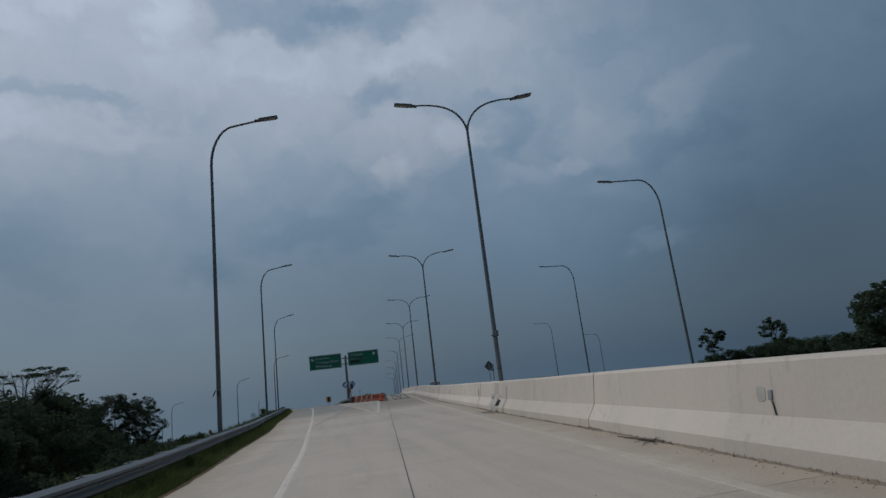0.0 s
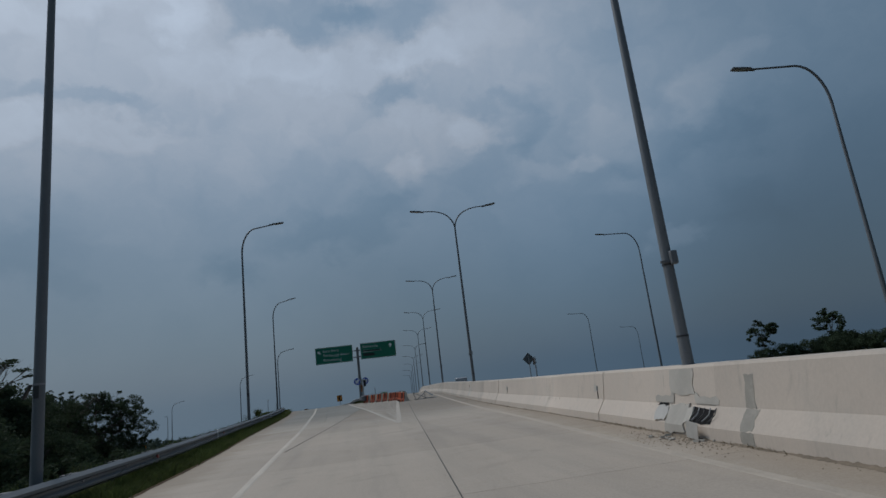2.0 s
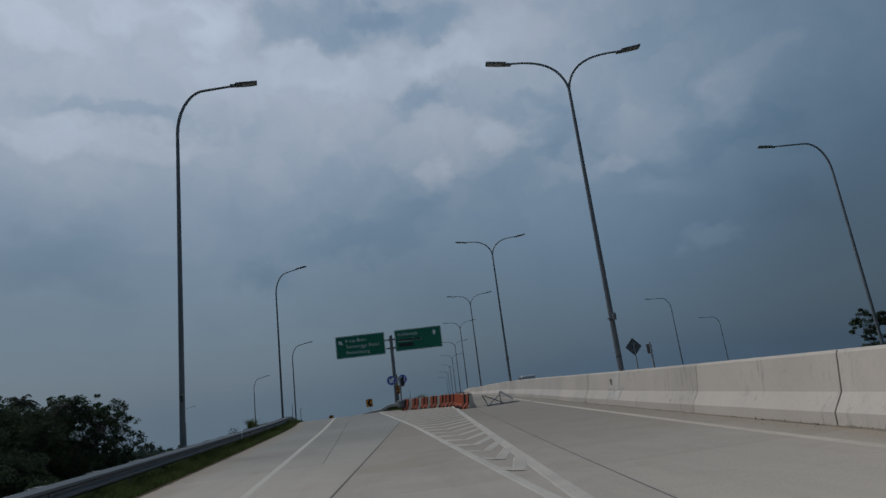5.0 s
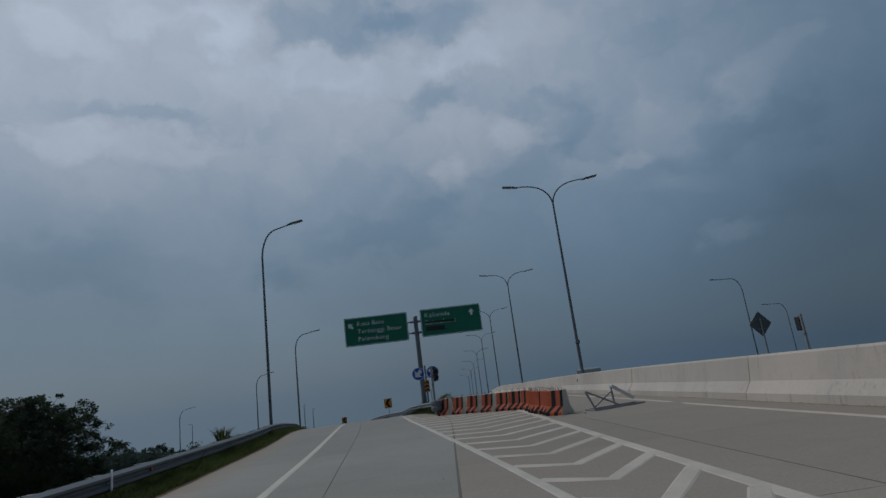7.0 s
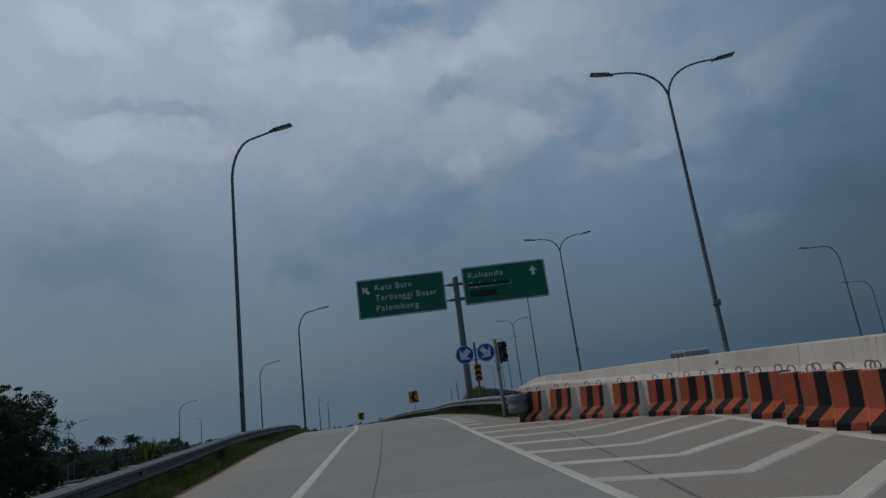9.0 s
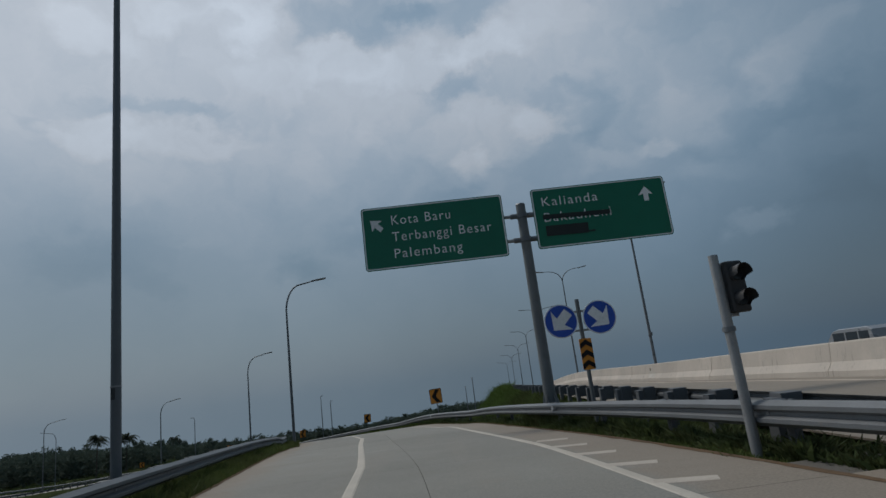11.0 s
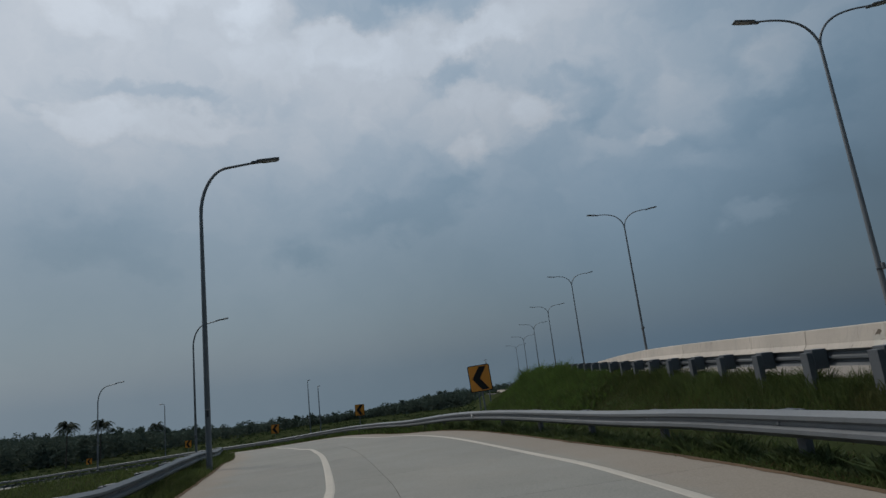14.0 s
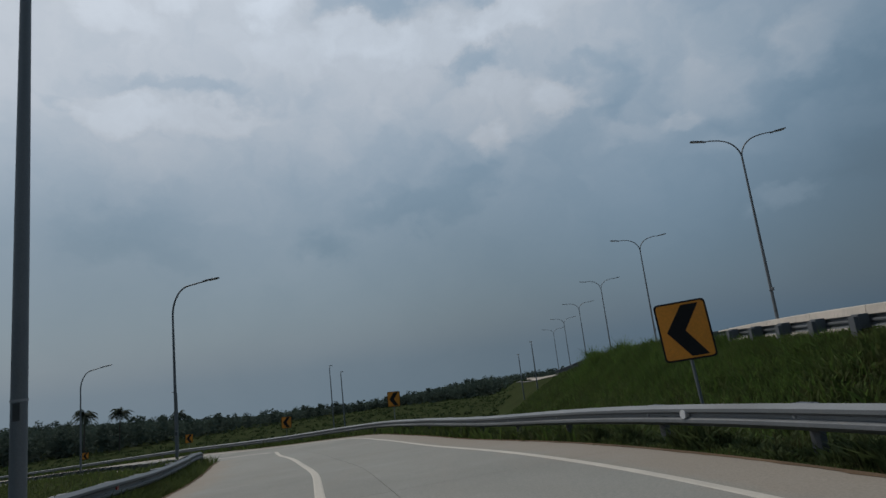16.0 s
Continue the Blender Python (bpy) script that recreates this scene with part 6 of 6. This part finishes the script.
def far_trees():
    first = palm(7, 15.0)
    used = False
    for az_, dist, top in ((-29.6, 235, -4.6), (-27.4, 245, -5.6), (-23.6, 300, -11.0)):
        x, y = -3.5 + dist * math.sin(radians(az_)), 78 + dist * math.cos(radians(az_))
        m = pose(x, y, top - 15.5, 0, 0, az_ * 13)
        if used:
            copy_thing(first, m)
        else:
            used = True
            first.matrix_basis = m
    near = copy_thing(first, pose(-50.8, 119.9, -4.0, 0, 0, 40))
    near.scale = (0.62, 0.62, 0.62)
    tagged(near, "small palm rising among the dark trees beside the ramp", "palm tree", "far palms")
    rnd = random.Random(77)
    sky_line = [(-90, -1.0), (-60, -0.9), (-36.5, -1.5), (-29.7, -2.1), (-20.9, -2.95), (-10.9, -3.3), (-5.5, -3.15), (0, -2.75), (5.5, -2.45), (8.2, -2.35), (20, -2.2), (60, -1.6)]
    g = Geo()
    eye = Vector((-6.3, 99.7, -0.3))
    for k in range(1300):
        a = rnd.uniform(-62, 24)
        dist = rnd.uniform(300, 380)
        x, y = eye.x + dist * math.sin(radians(a)), eye.y + dist * math.cos(radians(a))
        top = eye.z + dist * math.tan(radians(catmull(sky_line, a)[0])) + 1.6 * smooth_noise(x, y, 0.05) + rnd.uniform(-2.0, 0.3)
        r = rnd.uniform(2.2, 4.2)
        c = Vector((x, y, top - r * 0.8))
        leaf_cards(g, c, r, 60, 0.62, rnd, 0.75)
        for j in range(4 if a < -18 else 2):
            leaf_cards(g, c - Vector((rnd.uniform(-2, 2), rnd.uniform(-2, 2), r + 2.6 * j)), r * 1.3, 16, 1.4, rnd, 0.9)
    for k in range(1500):
        a = rnd.uniform(-62, 4)
        near = float(np.interp(a, [-30, -20, -8, 4], [228, 255, 300, 330]))
        dist = near + (350 - near) * rnd.random() ** 1.3
        x, y = eye.x + dist * math.sin(radians(a)), eye.y + dist * math.cos(radians(a))
        foot_z = -12.5 - 0.038 * max(0.0, y - 140)
        cap = eye.z + dist * math.tan(radians(catmull(sky_line, a)[0] - 0.15))
        top = min(cap, foot_z + rnd.uniform(7.0, 11.5))
        r = rnd.uniform(1.8, 3.2)
        if rnd.random() < 0.10:
            top, r = top + rnd.uniform(0.8, 2.6), r * 0.6
        leaf_cards(g, Vector((x, y, top - r * 0.8)), r, 36, 0.55, rnd, 0.8)
        drop = top - 2 * r
        while drop > foot_z:
            leaf_cards(g, Vector((x + rnd.uniform(-1, 1), y, drop)), r * 1.2, 12, 1.0, rnd, 0.9)
            drop -= 2.4
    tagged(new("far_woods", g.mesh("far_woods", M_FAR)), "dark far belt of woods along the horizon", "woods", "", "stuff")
    g = Geo()
    for k in range(2600):
        a, dist = rnd.uniform(-60, 22), 60 + 250 * rnd.random() ** 0.7
        x, y = -6 + dist * math.sin(radians(a)), 100 + dist * math.cos(radians(a))
        z = ground_height(x, y)
        if z > -11.0 - 0.018 * max(0, y - 140):
            continue
        leaf_cards(g, Vector((x, y, z + 0.3)), rnd.uniform(0.6, 2.4), 16, 0.40, rnd, 0.30)
    tagged(new("field_shrubs", g.mesh("field_shrubs", M_LEAF2)), "low green shrubs scattered over the fields", "shrubs", "", "stuff")


far_trees()


def blades(name, label, mat, count, place, lo, hi, seed, width=0.012, lean=0.45):
    rnd = random.Random(seed)
    vs, fs = [], []
    for _ in range(count):
        spot = place(rnd)
        if spot is None:
            continue
        x, y, k = spot
        z = ground_height(x, y) - 0.02
        h = rnd.uniform(lo, hi) * k
        a = rnd.uniform(0, 2 * math.pi)
        w = width * rnd.uniform(0.7, 1.6) * (0.6 + h)
        dx, dy = math.cos(a) * w, math.sin(a) * w
        lx, ly = rnd.gauss(0, lean) * h, rnd.gauss(0, lean) * h
        o = len(vs)
        vs += [(x - dx, y - dy, z), (x + dx, y + dy, z), (x + dx * 0.7 + lx * 0.4, y + dy * 0.7 + ly * 0.4, z + h * 0.6), (x - dx * 0.7 + lx * 0.4, y - dy * 0.7 + ly * 0.4, z + h * 0.6), (x + lx, y + ly, z + h * rnd.uniform(0.85, 1.0))]
        fs += [(o, o + 1, o + 2, o + 3), (o + 3, o + 2, o + 4)]
    g = Geo()
    g.add(vs, fs)
    tagged(new(name, g.mesh(name, mat)), label, "grass", "", "stuff")


def verge_left(rnd):
    s = rnd.uniform(2, 128)
    off = -0.02 - abs(rnd.gauss(0, 0.55)) - (rnd.random() < 0.4) * rnd.uniform(0, 2.4)
    p = left_pt(s, off)
    return p.x, p.y, 0.6 + 0.8 * abs(smooth_noise(p.x, p.y, 0.8)) * (1.6 if off < -0.5 else 1.0)


EDGE = [ramp_pt(s, 0.0) for s in frange(73, 215, 1.0)]
EDGE_Y, EDGE_X = [p.y for p in EDGE], [p.x for p in EDGE]


def edge_x(y):
    return float(np.interp(y, EDGE_Y, EDGE_X))


def verge_right(rnd):
    y = 73.5 + 47 * rnd.random() ** 0.9
    a, b = edge_x(y) + 0.02, main_edge(y) - 0.05
    if b - a < 0.3:
        return None
    x = a + (b - a) * rnd.random()
    tall = 1.0 + 0.6 * min(1.0, max(0.0, (y - 82) / 25)) * (1.0 if b - x < 2.2 else 0.3)
    return x, y, (0.55 + 0.9 * abs(smooth_noise(x, y, 0.7))) * tall


def weed_patch(rnd):
    spot = verge_right(rnd)
    if spot is None or smooth_noise(spot[0] + 7.0, spot[1], 0.55) < 0.08:
        return None
    return spot


def under_rail(rnd):
    y = rnd.uniform(74, 125)
    x = edge_x(y) - 0.10 * rnd.random() + 0.3 * abs(smooth_noise(3.0, y, 1.3)) + abs(rnd.gauss(0.05, 0.5))
    return x, y, 0.5 + 1.0 * abs(smooth_noise(x, y, 0.9)) + 0.3 * min(1.0, (x - edge_x(y)) / 0.5)


def slope_far(rnd):
    y = rnd.uniform(112, 185)
    a, b = edge_x(y) + 0.05, main_edge(y) - 0.1
    x = b - (b - a) * rnd.random() ** 1.2
    return x, y, 0.6 + 0.8 * abs(smooth_noise(x, y, 0.4))


def rail_foot_left(rnd):
    s = rnd.uniform(4, 125)
    p = left_pt(s, -0.08 - abs(rnd.gauss(0.3, 0.35)))
    return p.x, p.y, 0.6 + 0.9 * abs(smooth_noise(p.x, p.y, 1.0))


def verge_far(rnd):
    s = rnd.uniform(118, 190)
    side = rnd.random() < 0.6
    off = rnd.uniform(0.1, 7)
    q = ramp_pt(s, -off) if side else left_pt(s, -off * 0.7)
    return q.x, q.y, 1.0


def mound(rnd):
    y = 115 + 42 * rnd.random() ** 1.1
    d = abs(rnd.gauss(0, 1.5))
    x = main_edge(y) - 0.65 - d
    swell = min(1.0, max(0.0, (y - 113) / 14))
    tuft = 0.5 + 0.9 * abs(smooth_noise(x, y, 0.8)) + 0.9 * max(0.0, smooth_noise(x + 40, y, 0.35))
    return x, y, (0.3 + 0.9 * swell) * tuft * (1.0 - 0.12 * min(4, d))


def rail_verge(rnd):
    y = rnd.uniform(80, 122)
    x = main_edge(y) - 0.35 - abs(rnd.gauss(0.35, 0.45))
    return x, y, (0.35 + 0.60 * min(1.0, max(0.0, (y - 88) / 14))) * (0.7 + 0.8 * abs(smooth_noise(x, y, 1.1)))


blades("grass_verge", "short rough grass under the guardrail", M_BLADE, 60000, verge_left, 0.06, 0.30, 1, 0.010)
blades("grass_slope", "rough green grass on the slope between the roads", M_BLADE, 200000, verge_right, 0.035, 0.12, 2, 0.010)
blades("rail_foot_grass", "tall rough grass growing up under the guardrail", M_BLADE, 50000, under_rail, 0.04, 0.15, 12, 0.014)
def post_weeds(rnd):
    y = rnd.uniform(74, 128)
    x = edge_x(y) + 0.42 + abs(rnd.gauss(0.0, 0.28))
    return x, y, 0.35 + 1.1 * abs(smooth_noise(x, y, 1.4))


blades("post_weeds", "leafy weeds round the posts of the outer guardrail", M_WEED, 26000, post_weeds, 0.10, 0.42, 41, 0.030, 0.55)
blades("post_grass", "grass round the outer rail posts, shade put into its colour", M_SHADEBL, 26000, post_weeds, 0.10, 0.46, 42, 0.014, 0.45)
blades("far_slope_grass", "wild grass on the slope beyond the bend", M_BLADE, 60000, slope_far, 0.25, 0.6, 13, 0.035)
blades("dry_grass", "thin dry straw among the grass", M_DRYBL, 52000, verge_right, 0.04, 0.15, 3, 0.008)
blades("dry_verge_grass", "thin dry straw at the pavement edge", M_DRYBL, 9000, verge_left, 0.05, 0.28, 4, 0.005)
blades("bend_grass", "grass beside the lower bend of the ramp", M_BLADE, 16000, verge_far, 0.15, 0.5, 5, 0.025)
blades("left_foot_grass", "rough grass growing up to the guardrail", M_BLADE, 60000, rail_foot_left, 0.15, 0.42, 18, 0.009)
blades("rail_verge_grass", "tall grass hiding the feet of the rail posts", M_BLADE, 26000, rail_verge, 0.30, 0.62, 14, 0.009)
blades("light_slope_grass", "lighter grass mixed into the slope", M_TALLG, 36000, verge_right, 0.04, 0.14, 15, 0.009)
blades("light_far_grass", "lighter grass mixed into the far slope", M_TALLG, 16000, slope_far, 0.25, 0.7, 16, 0.03)
blades("slope_weeds", "small broad-leaved weeds scattered through the slope", M_WEED, 70000, weed_patch, 0.03, 0.14, 31, 0.034, 0.8)
blades("tall_grass", "tall wild grass on the embankment shoulder", M_TALLG, 30000, mound, 0.5, 1.25, 6, 0.010, 0.34)
blades("dark_tall_grass", "dark weeds among the tall grass", M_BLADE, 14000, mound, 0.4, 1.1, 17, 0.012, 0.4)


def edge_dirt():
    """Reddish soil washed over the pavement's rims, in ragged strips."""
    for side, s0, s1, k in ((1, 74.0, 150.0, 0.0), (-1, 4.0, 150.0, 50.0)):
        g = Geo()
        vs, fs = [], []
        for i, s in enumerate(frange(s0, s1, 0.15)):
            reach = 0.01 + 0.05 * abs(smooth_noise(s, k, 0.8)) + 0.05 * abs(smooth_noise(s, k + 5.0, 3.1))
            p, nrm, d, w = ramp_at(s)
            a = 0.0 if side > 0 else w
            vs += [p + nrm * (a + side * reach) + Vector((0, 0, 0.004)), p + nrm * (a - side * 0.03) + Vector((0, 0, 0.018)), p + nrm * (a - side * 0.16) + Vector((0, 0, -0.03))]
            if i:
                o = 3 * i
                fs += [(o - 3, o - 2, o + 1, o), (o - 2, o - 1, o + 2, o + 1)]
        g.add(vs, fs, True)
        tagged(new("edge_soil", g.mesh("edge_soil", M_SOIL)), "reddish soil washed over the rim of the pavement", "soil", "", "stuff")


edge_dirt()


def pole_foot(rnd):
    x, y = 0.85 + rnd.gauss(0, 0.45), 87.4 + rnd.gauss(0, 0.7)
    return (x, y, 0.7 + 0.6 * rnd.random()) if x > edge_x(y) + 0.35 else None


blades("pole_foot_grass", "tall grass round the foot of the sign pole", M_SHADEBL, 4000, pole_foot, 0.25, 0.6, 21, 0.010)


def slope_plants(rnd):
    s = rnd.uniform(5, 120)
    p = left_pt(s, -rnd.uniform(1.8, 6.5))
    return p.x, p.y, 0.5 + 1.3 * max(0.0, smooth_noise(p.x, p.y, 0.35))


blades("slope_weeds", "tall weeds on the outer slope below the guardrail", M_BLADE, 16000, slope_plants, 0.12, 0.42, 8, 0.022, 0.45)


def spiky(x, y, z, h, seed):
    """A fan of long pointed leaves over a low bushy foot; z: height of the leaf base."""
    rnd = random.Random(seed)
    ob = thing("tall_weed", "spiky weed tuft with a bushy foot behind the guardrail", "weed", "weed tufts", m=pose(x, y, z))
    g = Geo()
    for k in range(64):
        a, ln, out = rnd.uniform(0, 6.283), h * rnd.uniform(0.5, 1.05), rnd.uniform(0.15, 1.0)
        d, sd = Vector((math.cos(a), math.sin(a), 0)), Vector((-math.sin(a), math.cos(a), 0)) * 0.028
        p0 = d * rnd.uniform(0.0, 0.25)
        p1, p2 = p0 + d * out * ln * 0.4 + Vector((0, 0, ln * 0.6)), p0 + d * out * ln * 0.9 + Vector((0, 0, ln * (1.0 - 0.2 * out)))
        g.add([p0 - sd, p0 + sd, p1 + sd, p1 - sd, p2], [(0, 1, 2, 3), (3, 2, 4)])
    part("leaves", g, M_BLADE, ob)
    g = Geo()
    for k in range(16):
        leaf_cards(g, Vector((rnd.gauss(0, 0.5), rnd.gauss(0, 0.5), rnd.uniform(-1.0, 0.05))), 0.4, 70, 0.07, rnd)
    part("foot", g, M_LEAF, ob, "dense dark leaves round the foot")
    return ob


for _i, (_x, _y, _z, _h) in enumerate([(-9.5, 75.4, -0.62, 0.9), (-15.5, 92.0, -3.6, 2.0), (-16.4, 93.5, -4.1, 1.7)]):
    spiky(_x, _y, _z, _h, 60 + _i)


build_slabs()
